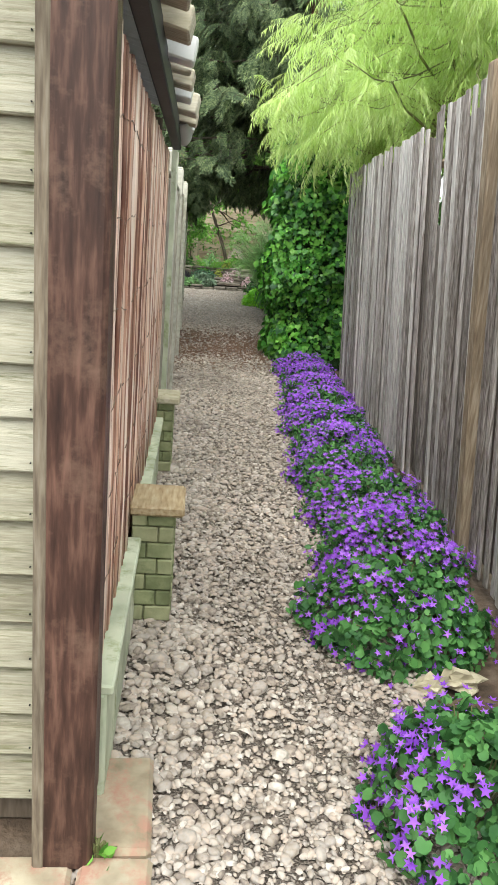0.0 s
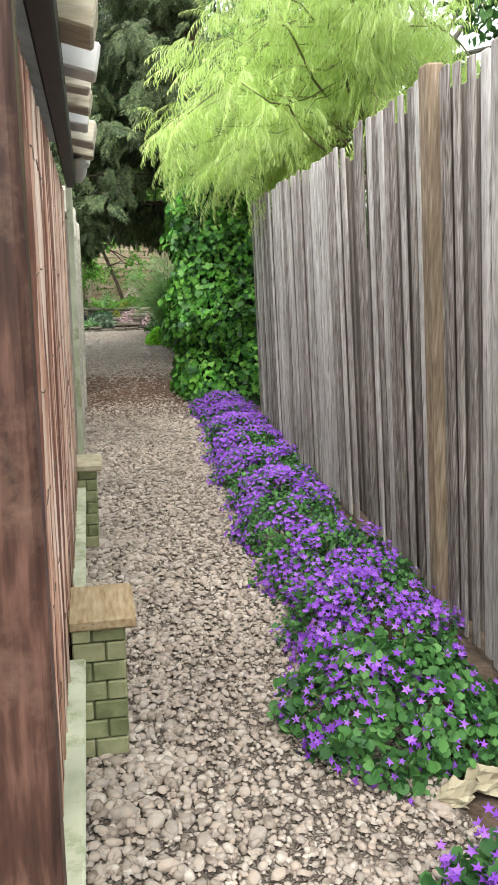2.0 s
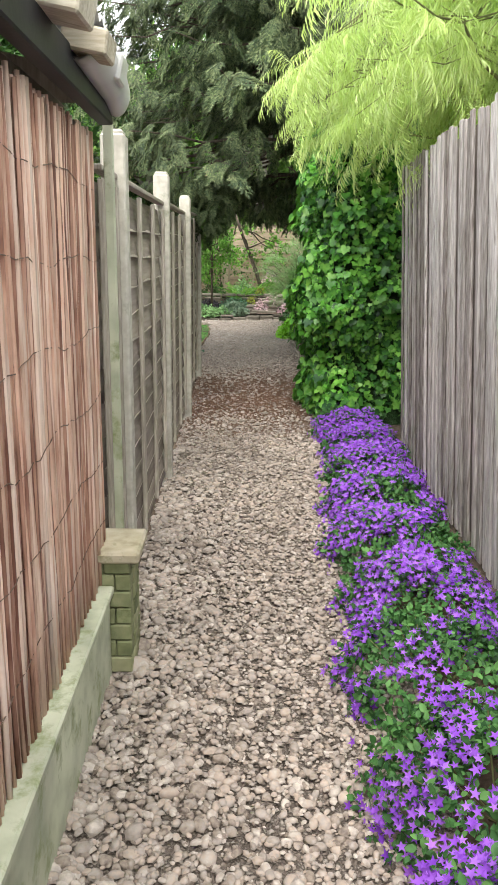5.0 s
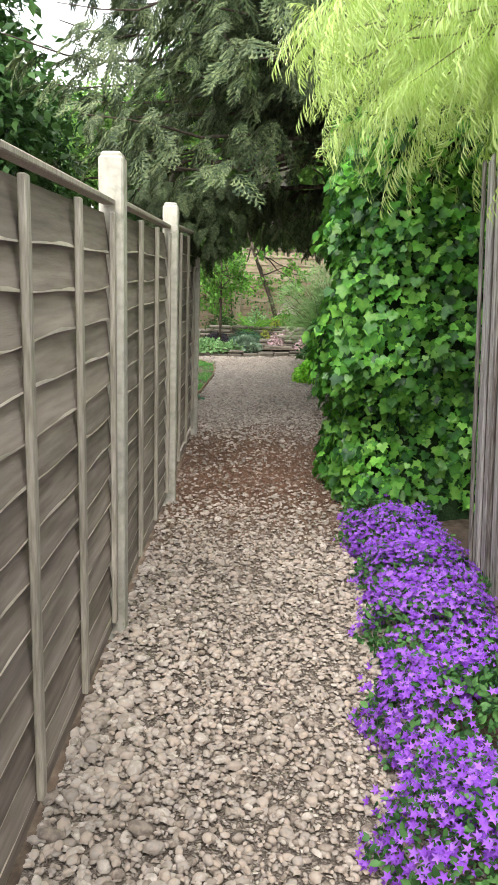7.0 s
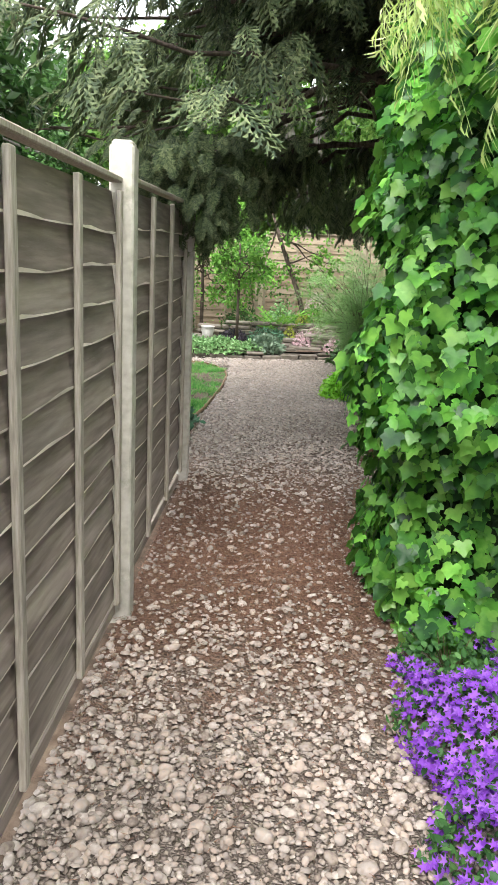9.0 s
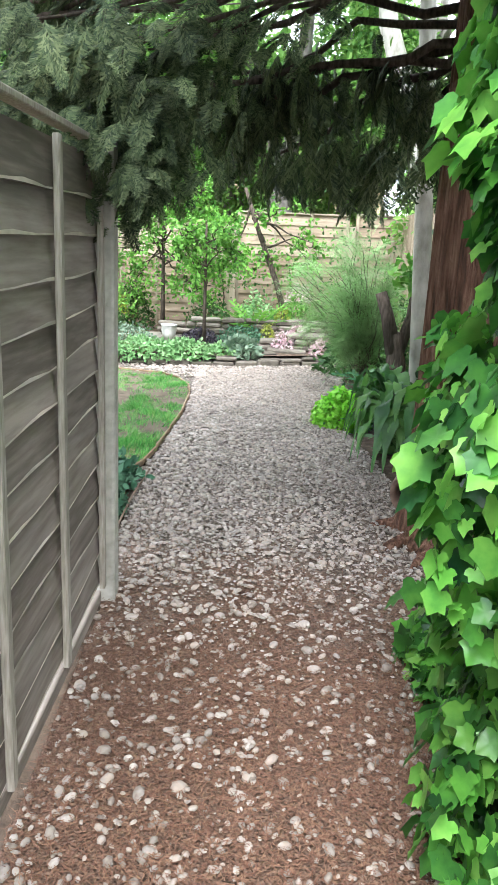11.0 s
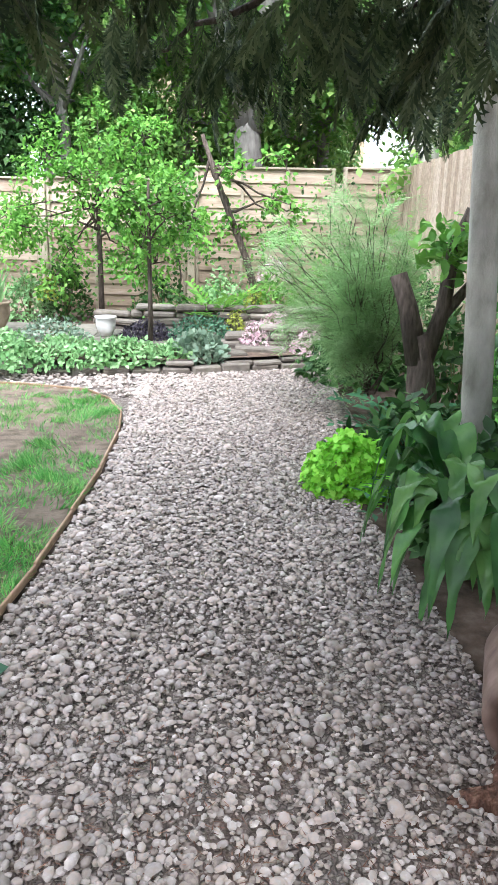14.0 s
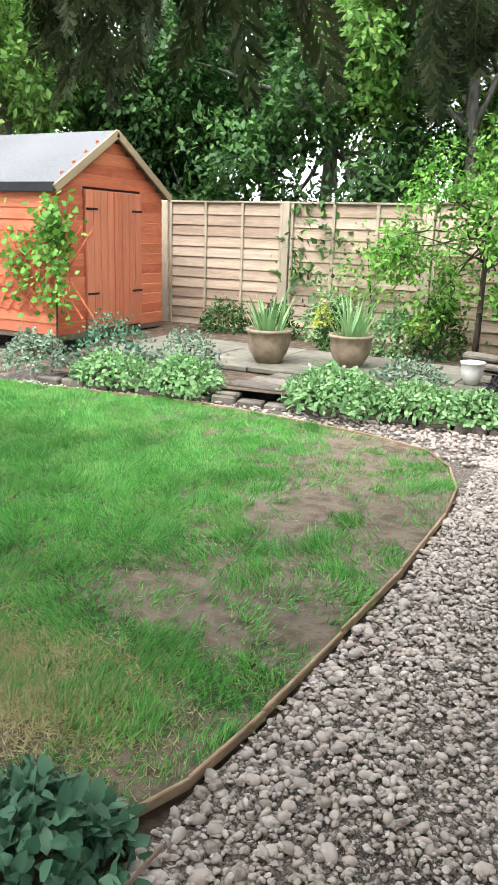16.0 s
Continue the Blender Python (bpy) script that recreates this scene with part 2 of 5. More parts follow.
def add_litter(m, colour, y0, y1):
    """Brown litter over part of a ground material: a band across y with a ragged edge."""
    n, l = m.node_tree.nodes, m.node_tree.links
    bsdf = n["Principled BSDF"]
    old = bsdf.inputs["Base Color"].links[0].from_socket
    tc = n.new("ShaderNodeTexCoord")
    sep = n.new("ShaderNodeSeparateXYZ")
    l.new(tc.outputs["Object"], sep.inputs[0])
    rag = n.new("ShaderNodeTexNoise")
    rag.inputs["Scale"].default_value = 3.5
    rag.inputs["Detail"].default_value = 6
    l.new(tc.outputs["Object"], rag.inputs["Vector"])
    off = n.new("ShaderNodeMath")
    off.operation = 'MULTIPLY_ADD'
    off.inputs[1].default_value = 2.6
    l.new(rag.outputs["Fac"], off.inputs[0])
    l.new(sep.outputs["Y"], off.inputs[2])
    a = n.new("ShaderNodeMapRange")
    a.inputs["From Min"].default_value, a.inputs["From Max"].default_value = y0 + 1.3 - .5, y0 + 1.3 + .6
    l.new(off.outputs[0], a.inputs["Value"])
    b = n.new("ShaderNodeMapRange")
    b.inputs["From Min"].default_value, b.inputs["From Max"].default_value = y1 + 1.3 + .5, y1 + 1.3 - .7
    l.new(off.outputs[0], b.inputs["Value"])
    both = n.new("ShaderNodeMath")
    both.operation = 'MULTIPLY'
    l.new(a.outputs[0], both.inputs[0])
    l.new(b.outputs[0], both.inputs[1])
    fleck = n.new("ShaderNodeTexNoise")
    fleck.inputs["Scale"].default_value = 70
    fleck.inputs["Detail"].default_value = 5
    l.new(tc.outputs["Object"], fleck.inputs["Vector"])
    ramp = n.new("ShaderNodeValToRGB")
    ramp.color_ramp.elements[0].position, ramp.color_ramp.elements[1].position = .35, .68
    ramp.color_ramp.elements[0].color = (colour[0] * .45, colour[1] * .45, colour[2] * .45, 1)
    ramp.color_ramp.elements[1].color = (*colour, 1)
    l.new(fleck.outputs["Fac"], ramp.inputs[0])
    mx = n.new("ShaderNodeMix")
    mx.data_type = 'RGBA'
    l.new(both.outputs[0], mx.inputs[0])
    l.new(old, mx.inputs[6])
    l.new(ramp.outputs[0], mx.inputs[7])
    l.new(mx.outputs[2], bsdf.inputs["Base Color"])


add_litter(GRAVEL, (.33, .21, .155), 8.6, 11.6)
PEBBLE = surface("pebble", [(.17, .138, .122), (.295, .245, .205), (.33, .295, .272), (.42, .34, .285), (.41, .365, .33), (.55, .49, .44)], 60, rough=.65, bump=.3, by="island", vary=.22, big=.7, gap=.001)
BOARD = surface("weathered_board", [(.25, .225, .165), (.4, .37, .285), (.52, .49, .4)], 14, (1, 1, 14), .85, .5, .18, "object", 2.0, (.17, .17, .09), .3, fine=40)
POST = surface("stained_post", [(.024, .012, .01), (.062, .03, .023), (.15, .08, .06)], 8, (7, 7, .9), .5, .7, .45, big=1.3, dirt=(.17, .1, .074), dirt_amount=.3, fine=30)
POST_EDGE = surface("bare_post_edge", [(.09, .066, .05), (.17, .135, .1), (.25, .21, .165)], 12, (8, 8, .8), .85, .5, .25, big=2, fine=30)
REED = surface("reed", [(.19, .085, .06), (.46, .26, .19), (.68, .48, .38), (.8, .65, .56)], 9, (1, 1, .6), .6, .3, .3, "object", 1.6, fine=30, own=.5)
WIRE = surface("thin_wire", [(.12, .08, .06), (.22, .15, .11)], 20, rough=.6, bump=0)
SILL = surface("green_sill", [(.36, .39, .28), (.5, .53, .4), (.58, .6, .47)], 8, rough=.7, bump=.35, vary=.2, big=2.5, dirt=(.24, .28, .13), dirt_amount=.3)
BRICK = surface("painted_brick", [(.15, .17, .085), (.24, .26, .14), (.33, .33, .2)], 16, rough=.85, bump=.6, vary=.2, by="object", big=4, dirt=(.12, .15, .06), dirt_amount=.15, gap=.004)
MORTAR = surface("mortar", [(.15, .165, .09), (.25, .26, .16)], 30, rough=.95, bump=.6)
CAP = surface("cap_timber", [(.32, .22, .12), (.48, .36, .22), (.58, .48, .33)], 9, (8, 1, 8), .8, .5, .25, big=3, dirt=(.25, .19, .1), dirt_amount=.2, fine=40)
CAPSTONE = surface("cap_stone", [(.32, .28, .19), (.45, .4, .29), (.54, .49, .38)], 14, rough=.9, bump=.5, big=4, dirt=(.2, .21, .11), dirt_amount=.25)
CONCRETE = surface("concrete", [(.4, .38, .325), (.5, .48, .42), (.58, .56, .5)], 25, rough=.9, bump=.4, vary=.15, big=2, dirt=(.27, .27, .21), dirt_amount=.2)
# Pale sapwood edge, brightened so its colour carries the slat edges' highlight.
WANEY_LIT = surface("waney_edge", [(.55, .5, .42), (.76, .7, .62)], 14, rough=.85, bump=.3, by="object", vary=.3, big=3)
SLAT = surface("fence_slat", [(.17, .14, .117), (.265, .225, .195), (.36, .31, .27)], 7, (6, .6, 7), .8, .5, .3, "object", 1.5, (.32, .29, .24), .02, fine=40)
BATTEN = surface("fence_batten", [(.27, .24, .2), (.39, .355, .3), (.5, .46, .4)], 12, (10, 10, 1), .85, .4, .2, big=2, fine=40)
GREYBOARD = surface("silvered_board", [(.12, .098, .088), (.3, .265, .25), (.45, .415, .4), (.6, .57, .555)], 9, (14, 14, .7), .85, .7, .3, "object", 1.2, (.12, .092, .075), .22, fine=30, own=.3)
# Darker copy of the silvered board: the shade in the gaps put into colour.
BACKBOARD_SHADE = surface("shaded_back_board", [(.07, .055, .045), (.15, .125, .11), (.24, .21, .19)], 9, (14, 14, .7), .9, .5, .3, "object", 1.2, own=.3)
BROWNPOST = surface("brown_post", [(.14, .1, .07), (.24, .18, .125), (.36, .29, .22)], 10, (8, 8, .7), .85, .5, .25, big=2)
BLACK = surface("black_fascia", [(.012, .012, .014), (.025, .025, .028)], 10, rough=.55, bump=.2)
PALEWOOD = surface("pale_rafter", [(.42, .37, .27), (.56, .51, .41), (.66, .63, .55)], 12, (1, 8, 8), .8, .4, .2, "object", 3)
PLASTIC = surface("pale_plastic", [(.58, .58, .57), (.68, .68, .67)], 6, rough=.35, bump=.05, vary=.1, dirt=(.4, .39, .34), dirt_amount=.15)
PAVER = surface("paver", [(.2, .16, .11), (.33, .275, .2), (.44, .39, .3)], 9, rough=.9, bump=.5, vary=.25, big=4, dirt=(.36, .2, .15), dirt_amount=.5)
STONE = surface("rough_stone", [(.1, .085, .07), (.165, .145, .12), (.24, .215, .18)], 14, rough=.9, bump=.7, vary=.25, by="object", big=3, dirt=(.15, .16, .09), dirt_amount=.2, gap=.008)
SLAB = surface("patio_slab", [(.11, .105, .08), (.165, .155, .125), (.22, .205, .17)], 10, rough=.85, bump=.4, vary=.2, by="object", big=2, dirt=(.17, .19, .1), dirt_amount=.2)
TANFENCE = surface("tan_fence_slat", [(.29, .215, .155), (.41, .32, .235), (.5, .41, .32)], 10, (1, 12, 14), .85, .4, .2, "object", 1.5, (.3, .22, .15), .1)
TANPOST = surface("tan_fence_batten", [(.33, .28, .2), (.45, .39, .3)], 10, (10, 10, 1), .85, .4)
SHED = surface("orange_shed_board", [(.4, .1, .05), (.52, .15, .075), (.6, .2, .1)], 9, (1, 1, 8), .65, .25, .15, "object", 1.5)
SHEDDOOR = surface("orange_door_board", [(.42, .13, .07), (.5, .17, .095), (.56, .2, .11)], 9, (8, 8, 1), .65, .25, .12, "object", 1.5)
FELT = surface("roof_felt", [(.1, .105, .11), (.155, .16, .165), (.2, .205, .21)], 60, rough=.85, bump=.4, vary=.12)
BARGE = surface("barge_board", [(.32, .23, .14), (.45, .34, .22)], 9, (1, 6, 6), .75, .3)
IRON = surface("black_iron", [(.012, .012, .013), (.03, .028, .027)], 30, rough=.5, bump=.2, metal=.6)
GLASSY = surface("dark_pane", [(.02, .025, .03), (.04, .05, .055)], 2, rough=.08, bump=0, spec=.6)
TERRACOTTA = surface("terracotta", [(.17, .125, .085), (.26, .2, .14), (.34, .27, .2)], 12, rough=.8, bump=.3, dirt=(.2, .16, .11), dirt_amount=.2)
GLAZED = surface("white_pot", [(.6, .59, .56), (.72, .71, .68)], 8, rough=.4, bump=.1)
PIPE = surface("clay_pipe", [(.1, .065, .05), (.17, .115, .09), (.24, .17, .14)], 14, rough=.75, bump=.4)
HOLLOW = surface("hollow_shade", [(.02, .02, .024), (.05, .05, .06)], 12, rough=.9, bump=.3)
REDBARK = surface("red_bark", [(.06, .032, .024), (.19, .095, .062), (.36, .21, .15)], 7, (6, 6, .7), .9, 1.0, .3, big=1.4, gap=.03, fine=22)
PALEBARK = surface("pale_bark", [(.3, .28, .24), (.45, .43, .38), (.56, .54, .49)], 7, (2, 2, 1), .85, .5, .2, big=2, gap=.01)
DARKBARK = surface("dark_bark", [(.035, .026, .02), (.085, .066, .052), (.14, .11, .09)], 10, (5, 5, 1), .9, .8, .3, big=2, gap=.012)
GREYBARK = surface("grey_bark", [(.13, .12, .105), (.2, .185, .165), (.27, .25, .225)], 7, (3, 3, .8), .9, .6, .2, big=1, gap=.02)
IVY = surface("ivy_leaf", [(.012, .048, .018), (.052, .185, .035), (.15, .43, .06), (.32, .62, .13)], 12, rough=.28, bump=.15, by="island", vary=.45, big=2.4, leaf=.3, spec=.45)
IVY_ONE = surface("ivy_leaf_large", [(.025, .1, .03), (.09, .29, .045), (.26, .56, .09)], 12, rough=.36, bump=.15, by="object", vary=.25, big=1.5, leaf=.3, spec=.4)
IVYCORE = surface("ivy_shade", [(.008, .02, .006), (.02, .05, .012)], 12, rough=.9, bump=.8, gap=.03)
CONIFER = surface("conifer_frond", [(.026, .052, .027), (.075, .115, .052), (.155, .205, .094), (.26, .31, .155)], 5, rough=.55, bump=0, by="island", vary=.4, big=1.6, leaf=.16)
FEATHER = surface("feathery_leaf", [(.38, .52, .12), (.56, .71, .24), (.71, .84, .42)], 5, rough=.55, bump=0, by="island", vary=.2, big=.9, leaf=.3)
TWIG = surface("green_twig", [(.12, .13, .05), (.2, .2, .09)], 10, rough=.7, bump=.1)
PETAL = surface("purple_petal", [(.2, .05, .5), (.34, .1, .7), (.48, .22, .84)], 8, rough=.6, bump=0, by="island", vary=.2, big=2, leaf=.3)
BELLEAF = surface("bellflower_leaf", [(.025, .08, .03), (.07, .2, .055), (.15, .34, .1)], 10, rough=.55, bump=0, by="island", vary=.3, big=2.5, leaf=.25)
APPLE = surface("fruit_tree_leaf", [(.06, .18, .03), (.15, .36, .055), (.25, .5, .09)], 5, rough=.5, bump=0, by="island", vary=.25, big=1.2, leaf=.35)
HEDGE = surface("hedge_leaf", [(.02, .06, .018), (.055, .14, .035), (.11, .23, .06)], 3, rough=.5, bump=0, by="island", vary=.35, big=.7, leaf=.3)
PALELEAF = surface("far_tree_leaf", [(.07, .18, .04), (.17, .34, .07), (.3, .46, .12)], 3, rough=.55, bump=0, by="island", vary=.3, big=.6, leaf=.4)
HERB = surface("pale_herb_leaf", [(.11, .25, .09), (.23, .42, .17), (.36, .55, .27)], 9, rough=.55, bump=0, by="island", vary=.2, big=2, leaf=.3)
SILVER = surface("silver_leaf", [(.12, .19, .13), (.2, .29, .2), (.3, .38, .28)], 9, rough=.7, bump=0, by="island", vary=.2, big=2, leaf=.25)
LIME = surface("lime_leaf", [(.16, .44, .03), (.27, .64, .05), (.38, .74, .1)], 9, rough=.5, bump=0, by="island", vary=.15, big=4, leaf=.35)
BROAD = surface("broad_leaf", [(.03, .1, .03), (.065, .18, .04), (.14, .3, .07)], 9, rough=.32, bump=.25, by="object", vary=.2, big=3, leaf=.25, spec=.45)
FERN = surface("fern_leaf", [(.03, .11, .05), (.06, .19, .085), (.1, .26, .12)], 8, rough=.5, bump=0, by="island", vary=.25, big=2, leaf=.25)
FENNEL = surface("feathery_shrub_leaf", [(.17, .34, .12), (.29, .49, .19), (.41, .59, .28)], 5, rough=.6, bump=0, by="island", vary=.25, big=1.2, leaf=.35)
PINK = surface("pink_bloom", [(.55, .36, .41), (.68, .5, .54), (.76, .64, .66)], 6, rough=.65, bump=0, by="island", leaf=.3)
YELLOW = surface("yellow_bloom", [(.36, .44, .07), (.5, .54, .1)], 6, rough=.6, bump=0, by="island", leaf=.3)
DARKLEAF = surface("dark_purple_leaf", [(.025, .02, .03), (.055, .045, .065)], 6, rough=.5, bump=0, by="island", leaf=.2)
SEDUM = surface("blue_green_leaf", [(.04, .115, .065), (.08, .19, .11), (.14, .27, .17)], 8, rough=.5, bump=0, by="island", vary=.2, big=3, leaf=.15)
GRASS = surface("grass_blade", [(.052, .2, .045), (.11, .37, .08), (.2, .51, .125), (.36, .54, .19)], 3, rough=.6, bump=0, by="island", vary=.25, big=1.2, leaf=.3)
STRAW = surface("dry_grass_blade", [(.25, .24, .1), (.42, .38, .2), (.56, .5, .31)], 5, rough=.7, bump=0, by="island", leaf=.2)
TURF = surface("turf_soil", [(.06, .056, .032), (.115, .09, .062), (.18, .14, .105), (.1, .085, .05)], 11, rough=.95, bump=.8, vary=.25, big=1.3, gap=.01)
EDGEWOOD = surface("edging_board", [(.2, .125, .075), (.31, .21, .13), (.4, .29, .2)], 10, (2, 2, 8), .8, .4, .2, "object", 2)
HOUSEBRICK = surface("pale_brick", [(.36, .27, .16), (.48, .38, .24), (.56, .46, .31)], 9, rough=.9, bump=.4, by="object", big=.5)
SLATE = surface("slate", [(.1, .105, .12), (.16, .165, .18)], 8, rough=.6, bump=.3, by="object", big=1)
WHITEPAINT = surface("white_paint", [(.74, .74, .73), (.82, .82, .81)], 6, rough=.45, bump=.05, vary=.05)
# Dark plank with its shade in the colour, for walls behind cladding and reeds.
SHADOWPLANK = surface("shadowed_plank", [(.1, .075, .055), (.17, .13, .1)], 12, (8, 8, 1), .9, .4)

# ---- leaf shapes (y along the leaf, z its face) ----
OVAL = ([(0, 0, 0), (.26, .3, .05), (.24, .65, .04), (0, 1, -.06), (-.24, .65, .04), (-.26, .3, .05), (0, .5, -.03)],
        [(0, 1, 6), (1, 2, 6), (2, 3, 6), (3, 4, 6), (4, 5, 6), (5, 0, 6)])
LEAFLET = ([(0, 0, 0), (.28, .45, .06), (0, 1, -.05), (-.28, .45, .06)], [(0, 1, 2), (0, 2, 3)])
IVYLEAF = ([(0, .14, -.02), (.17, -.02, .03), (.4, .02, .05), (.58, .18, .0), (.46, .36, .05), (.58, .62, .0), (.34, .68, .06), (0, 1.06, -.1), (-.34, .68, .06), (-.58, .62, .0), (-.46, .36, .05), (-.58, .18, .0), (-.4, .02, .05), (-.17, -.02, .03), (0, .42, -.03)],
           [(14, i, (i + 1) % 14) for i in range(14)])
ROUND = ([(0, .12, -.03), (.24, 0, .05), (.46, .14, .07), (.43, .36, .03), (.5, .55, .06), (.36, .72, .02), (.27, .92, .04), (0, .93, -.05), (-.27, .92, .04), (-.36, .72, .02), (-.5, .55, .06), (-.43, .36, .03), (-.46, .14, .07), (-.24, 0, .05), (0, .45, -.05)],
         [(14, i, (i + 1) % 14) for i in range(14)])
BLADE = ([(-.5, 0, 0), (.5, 0, 0), (.35, .55, .1), (0, 1, .3), (-.35, .55, .1)], [(0, 1, 2, 4), (4, 2, 3)])
STAR = ([(0, 0, -.12)] + [p for k in range(5) for a in (2 * math.pi * k / 5,) for p in ((.2 * math.cos(a - .63), .2 * math.sin(a - .63), 0), (.5 * math.cos(a), .5 * math.sin(a), .1))],
        [(0, 1 + 2 * k, 2 + 2 * k, 1 + (2 * k + 2) % 10) for k in range(5)])


def spray_shape(side=7, leaflets=2, width=.34, droop=.4, seed=0, fat=1.0):
    """A flat drooping conifer spray: an axis with side twigs, each fringed with scale leaflets."""
    r = np.random.default_rng(seed)
    vs, fs = [], []

    def axis(t):
        return Vector((.05 * math.sin(3 * t + seed), t, .05 * math.sin(2.4 * t) - droop * t * t))
    for k in range(side):
        for m in (-1, 1):
            t = .06 + .9 * (k + .25 * (m + 1)) / side
            ln = width * (math.sin(math.pi * min(1, .28 + .68 * t)) ** .8) * r.uniform(.8, 1.2)
            a = radians(50 - 22 * t + r.uniform(-6, 6))
            d = Vector((m * math.sin(a), math.cos(a), 0))
            n = Vector((d.y, -d.x, 0))
            b = axis(t)

            def at(q):
                return b + d * (ln * q) + Vector((0, 0, .03 * q - (.5 * q * q) * ln))
            i = len(vs)
            vs.extend([tuple(at(0) - n * .012), tuple(at(0) + n * .012), tuple(at(.6) + n * .026 * fat), tuple(at(1.0)), tuple(at(.6) - n * .026 * fat)])
            fs.append((i, i + 1, i + 2, i + 3, i + 4))
            for q in range(leaflets):
                for e in (-1, 1):
                    u = .15 + .7 * (q + .25 * (e + 1)) / leaflets
                    l2 = (.4 * ln * (1.05 - .6 * u) + .025) * fat
                    p0, p1 = at(u), at(min(1, u + .24 * fat))
                    tip = at(u) + (d * .8 + n * e * .62) * l2 * 1.25 + Vector((0, 0, -.3 * l2))
                    i = len(vs)
                    vs.extend([tuple(p0), tuple(tip), tuple(p1)])
                    fs.append((i, i + 1, i + 2) if e > 0 else (i, i + 2, i + 1))
    i = len(vs)
    vs.extend([tuple(axis(0) + Vector((-.012, 0, 0))), tuple(axis(0) + Vector((.012, 0, 0))), tuple(axis(.5) + Vector((.01, 0, 0))), tuple(axis(1)), tuple(axis(.5) - Vector((.01, 0, 0)))])
    fs.append((i, i + 1, i + 2, i + 3, i + 4))
    return vs, fs


def twig_shape(pairs=13, ln=.2, droop=.3, width=.011, up=-.12):
    """A twig with pairs of narrow drooping leaflets."""
    vs, fs = [], []
    for k in range(pairs):
        t = .05 + .95 * k / pairs
        b = Vector((0, t, -droop * t * t))
        for s in (-1, 1):
            l2 = ln * (1 - .5 * t) * (1 + .25 * math.sin(k * 2.3 + s))
            tip = b + Vector((s * l2 * .75, l2 * .6, up * (1 + .6 * math.sin(k * 1.7 - s))))
            sd = Vector((.6, -.75 * s, 0)) * width
            i = len(vs)
            mid = b.lerp(tip, .5) + Vector((0, 0, .012))
            vs.extend([tuple(b), tuple(mid + sd), tuple(tip), tuple(mid - sd)])
            fs.append((i, i + 1, i + 2, i + 3))
    i = len(vs)
    vs.extend([(-.006, 0, 0), (.006, 0, 0), (.002, 1, -droop), (-.002, 1, -droop)])
    fs.append((i, i + 1, i + 2, i + 3))
    return vs, fs


def hanging_shape(pairs=20, ln=.3, droop=.3, width=.01):
    """A bowed twig with pairs of narrow leaflets that hang straight down from it."""
    vs, fs = [], []
    for k in range(pairs):
        t = .04 + .96 * k / pairs
        b = Vector((0, t, .12 * math.sin(3 * t) - droop * t * t))
        for m in (-1, 1):
            l2 = ln * (1 - .45 * t) * (1 + .3 * math.sin(k * 2.3 + m))
            mid = b + Vector((m * l2 * .3, l2 * .28, -l2 * .4))
            tip = b + Vector((m * l2 * .36, l2 * .4, -l2))
            sd = Vector((width * .8, width * .8 * m, 0))
            i = len(vs)
            vs.extend([tuple(b), tuple(mid + sd), tuple(tip), tuple(mid - sd)])
            fs.append((i, i + 1, i + 2, i + 3))
    i = len(vs)
    vs.extend([(-.008, 0, 0), (.008, 0, 0), (.004, .5, .12 - droop * .25), (.002, 1, -droop + .02), (-.002, 1, -droop + .02), (-.004, .5, .12 - droop * .25)])
    fs.append((i, i + 1, i + 2, i + 5))
    fs.append((i + 5, i + 2, i + 3, i + 4))
    return vs, fs


SPRAY = spray_shape(8, 2, .36, .4, 1, .8)
SPRAY_FINE = spray_shape(11, 3, .26, .25, 2, .9)
WILLOW = hanging_shape(14, .3, .3, .0105)
FERNLEAF = twig_shape(12, .26, .35, .03, -.03)
FINE = twig_shape(14, .34, .35, .008, -.02)


def pebble_shape(seed, n=6, rings=None, angles=(100, 62, 30)):
    """The upper part of a rounded, slightly lopsided stone."""
    r = np.random.default_rng(seed)
    if rings is not None:
        angles = tuple(np.linspace(112, 20, rings))
    vs = []
    lop = r.uniform(0, 6.28)
    for i, deg in enumerate(angles):
        a = radians(deg)
        for j in range(n):
            b = 2 * math.pi * (j + .5 * (i % 2)) / n
            k = 1 + .13 * math.cos(b - lop) + .07 * math.cos(2 * b + seed) + r.uniform(-.03, .03)
            vs.append((.5 * math.sin(a) ** .7 * math.cos(b) * k, .5 * math.sin(a) ** .7 * math.sin(b) * k, .5 * math.cos(a)))
    vs.append((0, 0, .5))
    fs = []
    for i in range(len(angles) - 1):
        for j in range(n):
            a, b = i * n + j, i * n + (j + 1) % n
            fs.append((a, b, b + n, a + n))
    t = (len(angles) - 1) * n
    fs += [(t + j, t + (j + 1) % n, len(vs) - 1) for j in range(n)]
    return vs, fs


# ---- ground ----
LAWN = [(-.37, 12.72), (-.31, 12.88), (-.27, 13.24), (-.24, 13.8), (-.21, 14.43), (-.22, 15.2), (-.27, 15.64), (-.41, 16.03), (-.64, 16.33), (-1.15, 16.5), (-1.76, 16.58), (-2.57, 16.65), (-4.1, 16.42), (-6.5, 16.2), (-6.5, 12.4), (-2.5, 12.35), (-.9, 12.55)]


def inside(px, py, poly):
    ok = np.zeros(len(px), bool)
    j = len(poly) - 1
    for i in range(len(poly)):
        (xi, yi), (xj, yj) = poly[i], poly[j]
        ok ^= ((yi > py) != (yj > py)) & (px < (xj - xi) * (py - yi) / (yj - yi + 1e-12) + xi)
        j = i
    return ok


